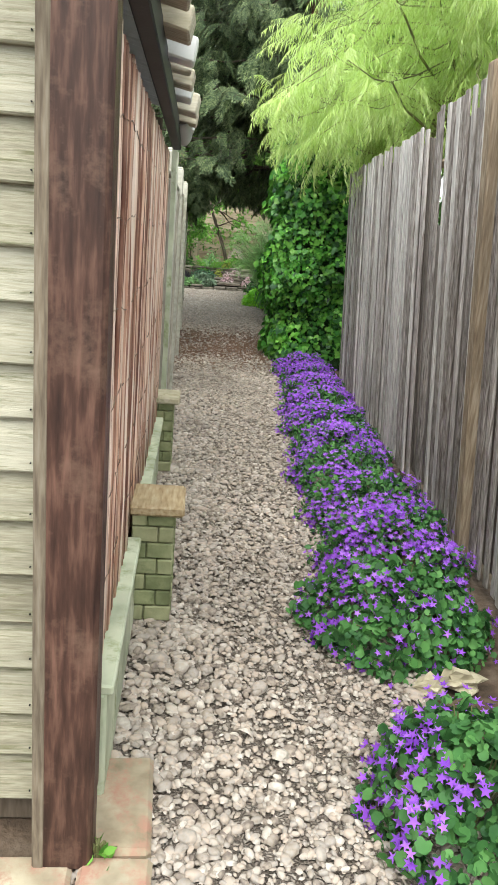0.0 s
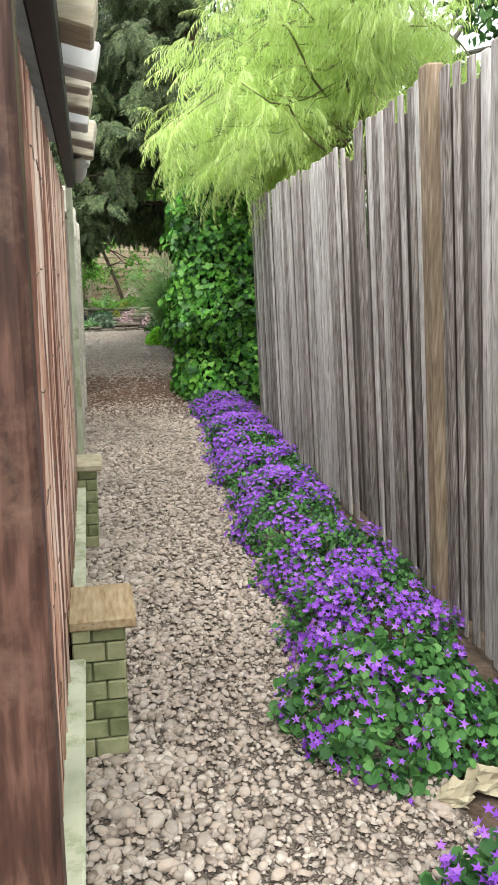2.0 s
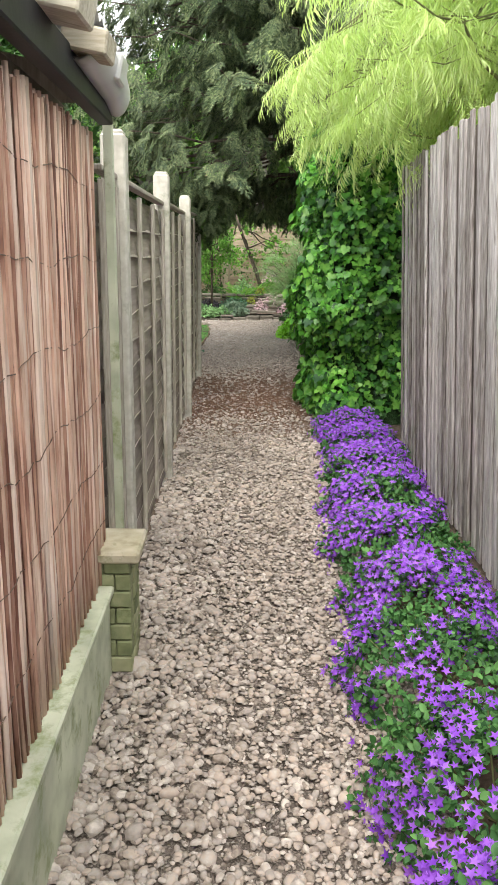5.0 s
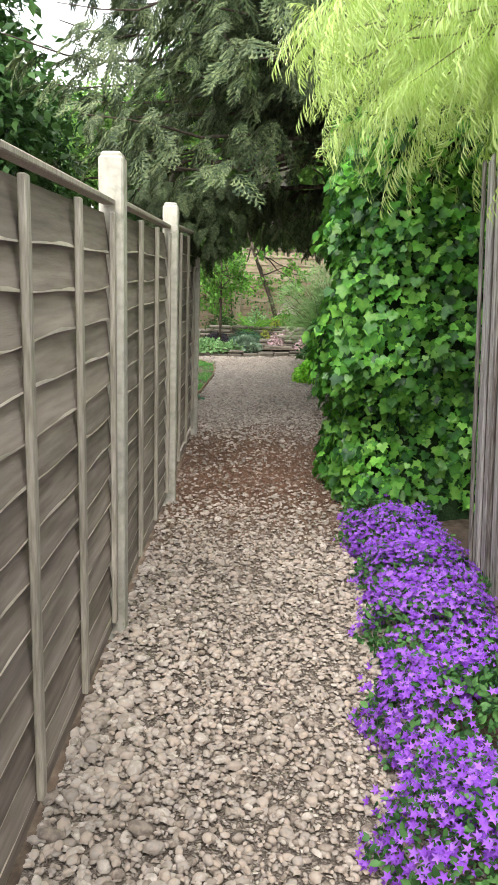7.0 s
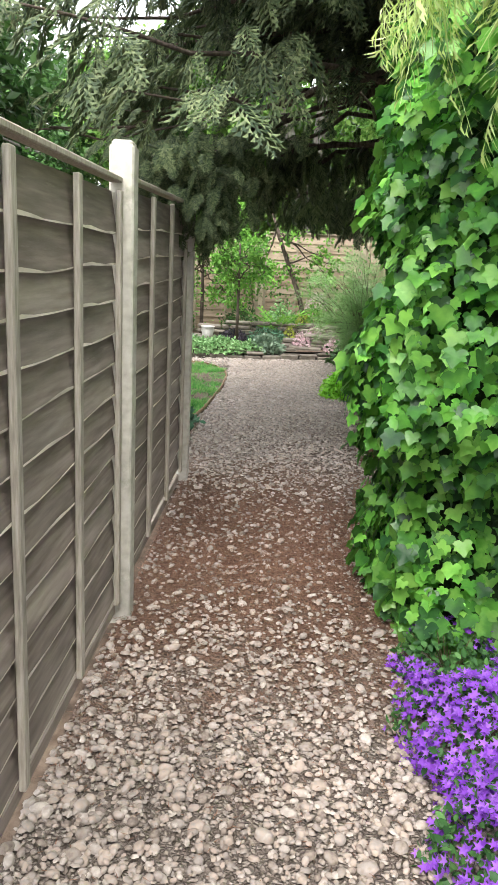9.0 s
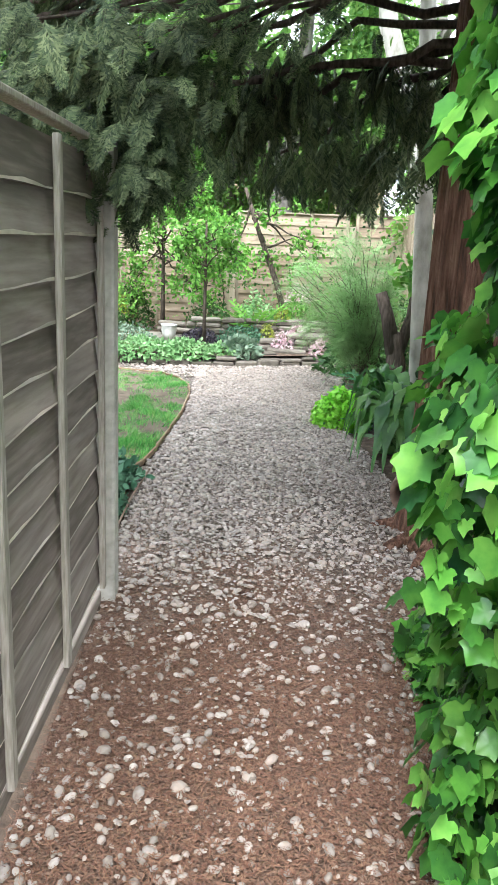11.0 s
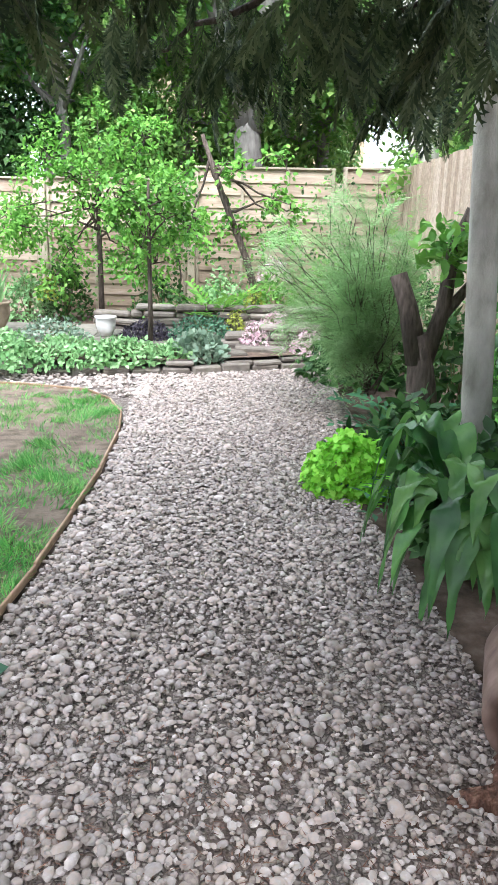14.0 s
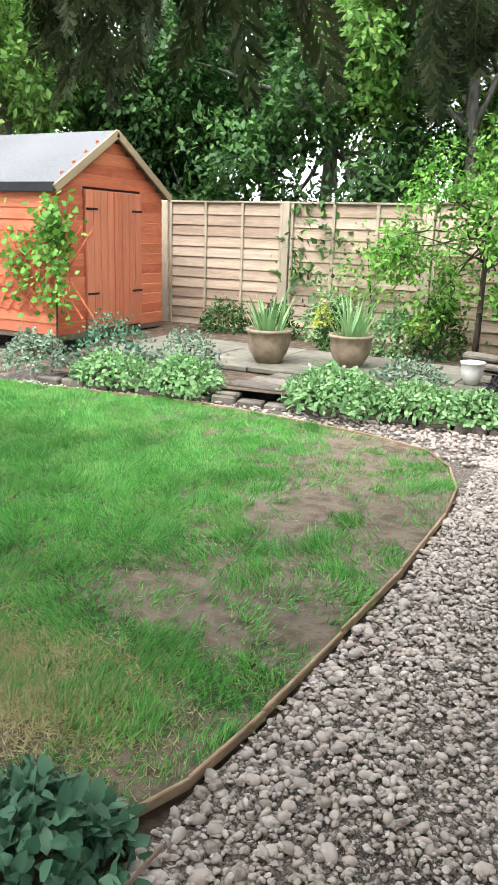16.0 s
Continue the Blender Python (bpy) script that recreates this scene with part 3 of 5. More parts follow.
KERB = [(-4.4, 16.6), (-3.6, 16.66), (-2.65, 16.85), (-1.95, 16.95), (-.9, 17.06), (.15, 17.17), (.95, 17.45), (1.5, 17.7)]


def lawn_edge_x(y):
    """The lawn's edge beside the path."""
    return np.interp(y, (11.6, 12.4, 12.8, 13.2, 13.8, 14.4, 15.4, 15.7), (-.29, -.30, -.32, -.27, -.23, -.20, -.23, -.27))


FENCE_X = lambda y: 1.42 + .055 * (y - 3) + .04 * float(np.clip((7.0 - y) / 3.2, 0, 1))
xs = [-60, -30, -15, -8] + list(np.arange(-5, 4.01, .5)) + [8, 15, 30, 60]
ys = [-40, -20, -8, -3] + list(np.arange(-1, 22.01, .5)) + [26, 32, 40, 60, 90]
g = Geo()
g.add([(x, y, float(ground_z(y)) - .035) for x in xs for y in ys], [(i * len(ys) + j, (i + 1) * len(ys) + j, (i + 1) * len(ys) + j + 1, i * len(ys) + j + 1) for i in range(len(xs) - 1) for j in range(len(ys) - 1)])
ground = put_mesh("ground", g.mesh("ground"), SOIL)
tagged(ground, "dark bare garden soil", "ground", kind="structure")


def path_right(y):
    return np.interp(y, (-2, 2, 4, 6, 8.6, 9.4, 10.4, 11.2, 12.2, 13.4, 14.3, 15.5, 17.6), (1.4, .95, .95, 1.1, 1.25, 1.15, 1.15, 1.4, 1.35, 1.25, 1.1, 1.3, 1.5))


def path_left(y):
    return np.where(y < 11.2, np.interp(y, (-2, 1.4, 1.5, 5, 11.2), (-1.5, -1.0, -.2, -.2, -.2)), lawn_edge_x(y) + .03)


def path_sheet(u, v):
    y = -2 + 19.6 * u
    a, b = float(path_left(y)), float(path_right(y))
    x = a + (b - a) * v
    return (x, y, float(ground_z(y)) - .012 + .012 * noise.noise((x * 2.2, y * 2.2, 0)))


put_mesh("gravel_path", Geo().sheet(path_sheet, 90, 8).mesh("gravel_path"), GRAVEL)
path = bpy.data.objects["gravel_path"]
tagged(path, "garden path of loose pale rounded gravel", "path", kind="structure")



def strew(n, x0, x1, y0, y1, size, keep=None):
    """Places of pebbles on the path between y0 and y1."""
    y = rng.uniform(y0, y1, n)
    a, b = path_left(y), path_right(y)
    f = rng.uniform(0, 1, n)
    x = np.maximum(a, x0) + (np.minimum(b, x1) - np.maximum(a, x0)) * f
    ok = np.ones(n, bool) if keep is None else keep(x, y)
    x, y = x[ok], y[ok]
    s = size * rng.lognormal(0, .28, len(x))
    return x, y, s


def pebbles(name, x, y, s, template, material, parent, label=""):
    n = len(x)
    z = ground_z(y) - .010 + .012 * np.array([noise.noise((a * 2.2, b * 2.2, 0)) for a, b in zip(x, y)]) + rng.uniform(-.002, .013, n)
    up = unit(np.stack([rng.normal(0, .28, n), rng.normal(0, .28, n), np.ones(n)], 1))
    a = rng.uniform(0, 6.283, n)
    along = np.stack([np.cos(a), np.sin(a), rng.normal(0, .15, n)], 1)
    size = np.stack([s * rng.uniform(.62, .92, n), s * 1.08, s * rng.uniform(.42, .68, n)], 1)
    me = scatter(name, template, np.stack([x, y, z], 1), along, up, size, True)
    return put_mesh(name, me, material, parent, label)


def litter_cover(x, y):
    """True where a pebble shows: fewer in the brown litter, fewest in its middle."""
    d = np.clip((y - 8.2) / 1.1, 0, 1) * np.clip((11.9 - y) / 1.1, 0, 1)
    return rng.uniform(0, 1, len(x)) > .72 * d


gravel_parts = []


def size_at(x, y, s):
    """Stones grow towards the wall's foot, the lawn and the far end."""
    left = np.clip(1 - (x + .2) / .45, 0, 1)
    far = np.clip((y - 10.5) / 3, 0, 1)
    band = np.where(y < 11, np.clip((8.8 - y) / 2, .2, 1), .5)
    return s * (1 + .55 * left * band - .1 * far)


for k in range(6):
    x, y, s = strew(6600, -9, 9, .8, 17.4, .0165, litter_cover)
    gravel_parts.append(pebbles("pebbles", x, y, size_at(x, y, s), pebble_shape(k + 20, 5, None, (85, 38)), PEBBLE, path))
    x, y, s = strew(4600, -9, 9, .8, 17.4, .0265, lambda x, y: litter_cover(x, y) & (rng.uniform(0, 1, len(x)) > .32 * np.clip((.1 - x) / .3, 0, 1)))
    gravel_parts.append(pebbles("pebbles", x, y, size_at(x, y, s), pebble_shape(k), PEBBLE, path))
for k in range(4):
    x, y, s = strew(2600, -9, 9, 11.2, 16.8, .0185, lambda x, y: y > 11.2 + rng.uniform(0, 1, len(x)))
    gravel_parts.append(pebbles("pebbles", x, y, s, pebble_shape(k + 30, 5, None, (85, 38)), PEBBLE, path))
x = rng.uniform(-4.6, -.15, 2600)
y = rng.uniform(16.2, 17.25, 2600)
ok = (~inside(x, y, LAWN)) & (y < np.interp(x, [q[0] for q in KERB], [q[1] for q in KERB]) - .06)
gravel_parts.append(pebbles("pebbles", x[ok], y[ok], .034 * rng.lognormal(0, .25, ok.sum()), pebble_shape(41), PEBBLE, path))
put_mesh("gravel_strip", Geo().sheet(lambda u, v: (-5 + 6.4 * u, 15.45 + 2.2 * v, .309 + .005 * v), 20, 6).mesh("gravel_strip"), GRAVEL)
tagged(bpy.data.objects["gravel_strip"], "gravel strip between lawn and raised bed", "path", kind="structure")
for o in gravel_parts:
    tagged(o, kind="stuff")
# dry needles
n = 40000
y = rng.normal(10.15, .8, n)
x = rng.uniform(-.2, 1.15, n)
a = rng.uniform(0, 6.283, n)
me = scatter("needles", ([(-.5, 0, 0), (.5, 0, 0), (0, 1, 0)], [(0, 1, 2)]), np.stack([x, y, ground_z(y) + rng.uniform(-.004, .007, n)], 1), np.stack([np.cos(a), np.sin(a), rng.normal(0, .08, n)], 1), np.tile((0, 0, 1.0), (n, 1)), np.stack([np.full(n, .003), rng.uniform(.012, .04, n), np.ones(n)], 1))
tagged(put_mesh("dry_needles", me, NEEDLE), "scattered brown conifer needles on the gravel", "leaf litter", kind="stuff")

# lawn
bm = bmesh.new()
f = bm.faces.new([bm.verts.new((a, b, float(ground_z(b)) + .002)) for a, b in LAWN])
f.normal_update()
if f.normal.z < 0:
    f.normal_flip()
me = bpy.data.meshes.new("lawn")
bm.to_mesh(me)
bm.free()
lawn = tagged(put_mesh("lawn", me, TURF), "worn green lawn with bare brown patches", "lawn", kind="structure")
n = 290000
x, y = rng.uniform(-5.2, -.2, n), rng.uniform(12.4, 16.6, n)
ok = inside(x, y, LAWN)
gx, gy = np.arange(-5.3, 0, .04), np.arange(12.2, 16.9, .04)
ix, iy = np.clip(((x + 5.3) / .04).astype(int), 0, len(gx) - 1), np.clip(((y - 12.2) / .04).astype(int), 0, len(gy) - 1)
cell = np.array([[noise.noise((a * 1.3, b * 1.3, 5)) + .6 * noise.noise((a * 4, b * 4, 9)) for b in gy] for a in gx])
clump = np.array([[noise.noise((a * 5.5, b * 7.5, 2)) + .5 * noise.noise((a * 13, b * 15, 4)) for b in gy] for a in gx])
swirl = np.array([[noise.noise((a * 2.2, b * 2.2, 21)) for b in gy] for a in gx]) * 7
patch, tuft_at, turn = cell[ix, iy], clump[ix, iy], swirl[ix, iy]
bare = -.85 + 1.5 * np.clip((x + 2.0) / 1.2, 0, 1) * np.clip((y - 13.0) / .8, .35, 1) + .75 * np.clip((13.05 - y) / .45, 0, 1)
ok &= patch + .55 * tuft_at > bare - 1.0 * rng.uniform(0, 1, n) ** 2.4
x, y, turn, tuft_at = x[ok], y[ok], turn[ok], tuft_at[ok]
n = len(x)
tall = np.clip(.042 + .05 * tuft_at, .018, .095) * rng.uniform(.6, 1.25, n)
along = np.stack([.75 * np.cos(turn) + rng.normal(0, .45, n), .75 * np.sin(turn) + rng.normal(0, .45, n), np.full(n, .95)], 1)
me = scatter("grass", ([(-.5, 0, 0), (.5, 0, 0), (0, 1, .3)], [(0, 1, 2)]), np.stack([x, y, ground_z(y) - .005], 1), along, ball_dirs(n), np.stack([rng.uniform(.004, .008, n), tall, np.full(n, .05)], 1))
tagged(put_mesh("grass", me, GRASS, lawn), kind="stuff")
n = 16000
x, y = rng.normal(-1.15, .34, n), rng.normal(12.98, .16, n)
ok = inside(x, y, LAWN)
x, y = x[ok], y[ok]
n = len(x)
me = scatter("dry_grass", ([(-.5, 0, 0), (.5, 0, 0), (0, 1, .3)], [(0, 1, 2)]), np.stack([x, y, ground_z(y) - .003], 1), np.stack([rng.normal(0, 1, n), rng.normal(0, 1, n), np.full(n, .7)], 1), ball_dirs(n), np.stack([rng.uniform(.004, .007, n), rng.uniform(.02, .05, n), np.full(n, .05)], 1))
tagged(put_mesh("dry_grass", me, STRAW, lawn), "dry straw-coloured grass", kind="stuff")
edging = thing("lawn_edging", "curved timber edging board round the lawn", "garden edging", kind="structure")
for a, b in zip(LAWN[:13], LAWN[1:13]):
    d = math.hypot(b[0] - a[0], b[1] - a[1])
    m = Matrix.Translation(((a[0] + b[0]) / 2 + .012, (a[1] + b[1]) / 2, float(ground_z((a[1] + b[1]) / 2)) + .002)) @ Matrix.Rotation(math.atan2(b[1] - a[1], b[0] - a[0]), 4, 'Z')
    part("board", Geo().box((0, 0, 0), (d + .008, .012, .038), .004, m=m), EDGEWOOD, edging)
wire = thing("metal_edging", "thin rusty metal strip along the gravel", "garden edging", kind="structure")
part("strip", Geo().tube([(-.2, 11.3, .19), (-.27, 11.8, .235), (-.26, 12.2, .27), (-.22, 12.65, .31)], [.006] * 4, 5), WIRE, wire)

# ---- the outbuilding beside the path ----
shed_wall = thing("wall_outbuilding", "timber outbuilding clad with weathered overlapping boards", "outbuilding", kind="structure")
part("core", Geo().box((-1.9, 3.3, 1.05), (3.2, 3.2, 2.1), .01), SHADOWPLANK, shed_wall)
for k in range(16):
    z = .19 + .126 * k + random.uniform(-.004, .004)
    m = Matrix.Translation((-1.31, 1.665 + random.uniform(-.002, .002), z)) @ Matrix.Rotation(radians(-9), 4, 'X') @ Matrix.Rotation(random.uniform(-.004, .004), 4, 'Y')
    b = part("board", Geo().box((0, 0, 0), (1.98, .018, .145), .004, m=m), BOARD, shed_wall)
    part("nail_head", Geo().lathe([(0, -.002), (.0022, -.002), (.0018, .002), (0, .002)], 8, Matrix.Translation((-.345, 1.645, z - .045)) @ Matrix.Rotation(radians(90), 4, 'X')), IRON, b)
post = thing("corner_post", "dark brown stained corner post with a bare grey edge", "post")
part("stained_face", Geo().box((-.237, 1.545, 1.08), (.142, .09, 2.1), .012), POST, post)
part("bare_edge", Geo().box((-.294, 1.508, 1.08), (.032, .02, 2.09), .006), POST_EDGE, post)
part("side_strip", Geo().box((-.195, 1.665, 1.10), (.03, .145, 2.0), .003), POST, post)
pav = thing("stone_pavers", "worn sandstone pavers at the foot of the post", "paving", kind="structure")
for c, s, r in (((-.115, 1.72, .02), (.17, .36, .07), 2), ((-.11, 1.40, .018), (.18, .27, .07), -1), ((-.42, 1.38, .012), (.42, .32, .07), 1), ((-.34, 1.05, .01), (.6, .32, .07), 0)):
    part("paver", Geo().box((0, 0, 0), s, .012, m=pose(*c, 0, 0, r)), PAVER, pav)
screen = thing("reed_screen", "reddish reed screening fixed to the outbuilding wall", "reed screen")
reed_meshes = []
for k in range(7):
    gg = Geo(True)
    r = .0055 + .0012 * (k % 3)
    pts = [(random.uniform(-.003, .003), random.uniform(-.004, .004), z) for z in np.linspace(-.8, .8, 6)]
    gg.tube(pts, [r * random.uniform(.8, 1.15) for _ in pts], 6)
    reed_meshes.append(gg.mesh("reed"))
    reed_meshes[-1].materials.append(REED)
for k in range(272):
    y = 1.74 + k * (4.86 - 1.74) / 271
    foot = float(np.interp(y, (1.7, 2.3, 2.9, 4.9), (.2, .36, .40, .40))) + random.uniform(-.1, .04) * random.random()
    o = new("reed", reed_meshes[k % 7])
    o.parent = screen
    top = 1.985 + random.uniform(-.012, .02)
    o.matrix_world = Matrix.Translation((-.205 + random.uniform(-.006, .006), y, (foot + top) / 2)) @ Matrix.Rotation(random.uniform(-.008, .008), 4, 'X') @ Matrix.Rotation(random.uniform(0, 6.28), 4, 'Z') @ Matrix.Diagonal((1, 1, (top - foot) / 1.6, 1))
for z in (.62, .86, 1.1, 1.34, 1.58, 1.82):
    part("binding_wire", Geo().tube([(-.196 + random.uniform(-.003, .003), y, z + .012 * math.sin(y * 9 + z * 7) + random.uniform(-.008, .008)) for y in np.linspace(1.74, 4.86, 60)], [.0016] * 60, 4), WIRE, screen)
part("backing", Geo().box((-.232, 3.3, 1.15), (.02, 3.1, 1.66), .003), SHADOWPLANK, screen)
sill = thing("sill_board", "pale green painted timber sill at the wall foot", "sill", kind="structure")
for y0, y1 in ((1.735, 2.735), (2.985, 4.7)):
    part("board", Geo().box((-.2, (y0 + y1) / 2, .18), (.07, y1 - y0, .38), .008), SILL, sill)
    part("ledge", Geo().box((-.185, (y0 + y1) / 2, .382), (.075, y1 - y0, .03), .006), SILL, sill)


def pier(at, cap_mat, cap_label, w):
    p = thing("brick_pier", "low green-stained brick pier with a " + cap_label, "pier", at, "piers along the wall")
    part("mortar_core", Geo().box((0, 0, .23), (w - .02, .2, .45), .003), MORTAR, p)
    row = .068
    for r in range(7):
        z = .035 + r * row
        for face, ln in ((-1, w), (1, w)):
            cuts = [0, ln * .62, ln] if r % 2 else [0, ln * .36, ln]
            for a, b in zip(cuts, cuts[1:]):
                part("brick", Geo().box((-w / 2 + (a + b) / 2, face * .082 + random.uniform(-.002, .002), z), (b - a - .004, .075, row - .005), .005), BRICK, p)
        part("brick", Geo().box((w / 2 - .03, 0, z), (.064, .086, row - .005), .005), BRICK, p)
    c = Geo()
    c.box((.012, 0, .478), (w + .045, .27, .045), .01)
    part("cap", c, cap_mat, p, cap_label)
    return p


pier((-.105, 2.86, .03), CAP, "weathered timber cap", .17)
pier((-.165, 4.82, .03), CAPSTONE, "mossy stone cap", .16)

eave = thing("eave", "outbuilding eave with black fascia and pale rafter ends", "eave", kind="structure")
part("fascia", Geo().box((-.155, 3.22, 2.075), (.05, 3.3, .1), .005), BLACK, eave)
for k, y in enumerate(np.linspace(1.8, 4.6, 10)):
    part("rafter_end", Geo().box((0, 0, 0), (.12, random.uniform(.1, .2), random.uniform(.06, .1)), .006, m=pose(-.105 + random.uniform(-.015, .015), float(y), 2.15 + random.uniform(-.015, .02), random.uniform(-3, 3), 10 + random.uniform(-4, 4), random.uniform(-4, 4))), PALEWOOD if k % 3 else PLASTIC, eave)
part("roof_sheet", Geo().sheet(lambda u, v: (-.08 - 3.2 * v, 1.5 + 3.4 * u, 2.225 + .75 * v + .012 * math.sin(u * 280)), 170, 3), PLASTIC, eave, "pale corrugated roof sheet")
gg = Geo(True)
gg.sheet(lambda u, v: (-.115 + .055 * math.sin(math.pi * (v - .5)) * (1 - .5 * max(0, u - .7)), 4.25 + .6 * u, 2.17 - .075 * math.cos(math.pi * (v - .5)) - .02 * u - .1 * max(0, u - .8)), 14, 12)
gg.sheet(lambda u, v: (-.115 + (.055 + .003) * math.sin(math.pi * (v - .5)) * (1 - .5 * max(0, u - .7)), 4.25 + .6 * u, 2.168 - .079 * math.cos(math.pi * (v - .5)) - .02 * u - .1 * max(0, u - .8)), 14, 12)
gg.add([(-.115 + .055 * math.sin(math.pi * (v / 10 - .5)) * .85, 4.85, 2.13 - .075 * math.cos(math.pi * (v / 10 - .5))) for v in range(11)], [tuple(range(11))])
part("gutter_end", gg, PLASTIC, eave, "curled white plastic gutter end")
part("gable_wall", Geo().add([(-3.5, 4.9, 2.1), (-.25, 4.9, 2.1), (-.25, 4.9, 2.2), (-3.5, 4.9, 2.95)], [(0, 1, 2, 3)]), SHADOWPLANK, eave)

# ---- larch-lap fence with concrete posts ----
POSTS = (5.36, 7.25, 9.2, 11.17)
for k, y in enumerate(POSTS):
    z0 = float(ground_z(y))
    gg = Geo()
    h = (2.05, 2.06, 2.02, 1.9)[k]
    px = (-.207, -.207, -.195, -.2)[k]
    gg.box((px, y, z0 + h / 2 - .15), (.1, .1, h + .3 - .03), .008)
    gg.box((px, y, z0 + h - .012), (.085, .085, .03), .012)
    p = put_mesh("concrete_post", gg.mesh("concrete_post"), CONCRETE)
    tagged(p, "square pale concrete fence post" if k < 3 else "weathered grey concrete post at the fence's end", "fence post", "concrete fence posts")


def lap_panel(y0, y1, slat_mat, batten_mat, name, label, n=13, battens=3):
    """A larch-lap fence panel along y whose framed face looks to +x."""
    z0 = float(ground_z((y0 + y1) / 2)) + .02
    rise = float(ground_z(y1) - ground_z(y0))
    p = thing(name, label, "fence panel", (-.225, (y0 + y1) / 2, z0), "larch-lap fence panels")
    w = y1 - y0
    top = 1.82
    step = (top - .12) / n
    for k in range(n):
        gg = Geo()
        ph = random.uniform(0, 6)
        am = random.uniform(.003, .009)

        def wav(u, v, s, k=k, ph=ph, am=am):
            yy = -w / 2 + w * u
            lo = am * math.sin(yy * 3.1 + ph) + .5 * am * math.sin(yy * 9 + ph * 2)
            z = .1 + k * step - .022 + lo * (1 - v) + (step + .03) * v
            x = .012 - .024 * v + s
            return (x, yy, z + rise * u * .6)
        gg.sheet(lambda u, v: wav(u, v, .004), 12, 2)
        b = len(gg.v)
        gg.sheet(lambda u, v: wav(u, 1 - v, -.004), 12, 2)
        gg.add([wav(u / 12, 0, s) for u in range(13) for s in (-.004, .004)], [(2 * i, 2 * i + 2, 2 * i + 3, 2 * i + 1) for i in range(12)])
        sl = part("slat", gg, slat_mat, p)
        ge = Geo()
        ge.sheet(lambda u, v: tuple(Vector(wav(u, 0, .004)) + Vector((.0025, 0, .0005 + v * (.004 + .009 * abs(math.sin(7 * u + ph) * math.sin(17 * u + 2 * ph)))))), 18, 1)
        part("waney_edge", ge, WANEY_LIT, sl)
    for k in range(battens + 2):
        yy = -w / 2 + .022 + (w - .044) * k / (battens + 1)
        part("batten", Geo().box((.03, yy, .06 + top / 2 - .04 + rise * (k / (battens + 1)) * .6), (.022, .042, top - .06), .004), batten_mat, p)
    part("top_rail", Geo().box((.0, 0, top + .03 + rise * .3), (.052, w, .022), .004, m=Matrix.Translation((0.012, 0, top + .03 + rise * .3)) @ Matrix.Rotation(math.atan2(rise * .6, w), 4, 'X')), batten_mat, p)
    part("bottom_rail", Geo().box((.006, 0, .045), (.022, w, .06), .005), slat_mat, p)
    return p


for a, b in ((4.95, 5.305), (5.415, 7.195), (7.305, 9.145), (9.255, 11.115)):
    lap_panel(a, b, SLAT, BATTEN, "fence_panel", "dark brown larch-lap fence panel with wavy slats", 13, 2 if b - a > 1 else 0)
stake = put_mesh("thin_batten", Geo().box((-.17, 5.0, 1.1), (.035, .03, 2.1), .004).mesh("thin_batten"), SILL)
tagged(stake, "thin grey-green batten beside the reed screen", "batten")

# ---- tall board fence on the other side ----
fence = thing("board_fence", "tall silvered feather-edge board fence", "fence")
def lean_at(y):
    """How far the fence's top leans over the path."""
    return float(np.interp(y, (3.8, 8.3), (.2, .13)))


def fence_pose(y, dx, h):
    return Matrix.Translation((float(FENCE_X(y)) + dx, y, .03)) @ Matrix.Rotation(-lean_at(y) / 2.3, 4, 'Y') @ Matrix.Translation((0, 0, h / 2))


def fence_board(y, w, thick, dx, drop, mat):
    h = float(np.interp(y, (1, 2.9, 3.5, 4.0, 4.7, 4.78, 8.4), (2.27, 2.3, 2.345, 2.33, 2.315, 2.27, 2.25))) + random.uniform(-.016, .016) - drop
    m = fence_pose(y, dx + random.uniform(-.005, .005), h) @ Matrix.Rotation(math.radians(90 - 3.15) + random.uniform(-.05, .05), 4, 'Z') @ Matrix.Rotation(random.uniform(-.007, .007), 4, 'Y')
    part("board", Geo().box((0, 0, 0), (w, thick, h), .006, m=m), mat, fence)


y = 1.0
while y < 8.35:
    if not 4.68 < y < 4.8:
        fence_board(y, .056 * random.uniform(.88, 1.14), .016, random.uniform(-.008, .008), 0, GREYBOARD)
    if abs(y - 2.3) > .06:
        fence_board(y + .05, .074, .016, .085, .6 if 4.6 < y < 4.8 else random.uniform(.02, .09), BACKBOARD_SHADE)
    y += .1 * random.uniform(.95, 1.05)
for z in (.45, 1.3, 2.1):
    part("rail", Geo().tube([(float(FENCE_X(y)) + .13 - lean_at(y) * z / 2.3, y, z) for y in (.9, 4.0, 6.8, 8.3)], [.028] * 4, 4), BROWNPOST, fence)
part("post", Geo().box((0, 0, 0), (.075, .085, 2.36), .008, m=fence_pose(3.5, -.02, 2.36)), BROWNPOST, fence, "brown timber post")
for y in (1.0, 6.6, 8.35):
    part("post", Geo().box((float(FENCE_X(y)) + .15, y, 1.1), (.09, .09, 2.1), .006), BROWNPOST, fence, "brown timber post")

# ---- bellflowers along the fence foot ----
def dome(n, c, r, low=.0):
    """Points on an uneven dome, with outward directions."""
    d = ball_dirs(n * 2)
    d = d[d[:, 2] > low][:n]
    wob = np.array([1 + .22 * noise.noise(Vector(v) * 2.3 + Vector(c)) + .1 * noise.noise(Vector(v) * 6 + Vector(c)) for v in d])
    p = np.asarray(c) + d * np.asarray(r) * (wob * rng.uniform(.82, 1.03, len(d)))[:, None]
    return p, unit(d / np.asarray(r))


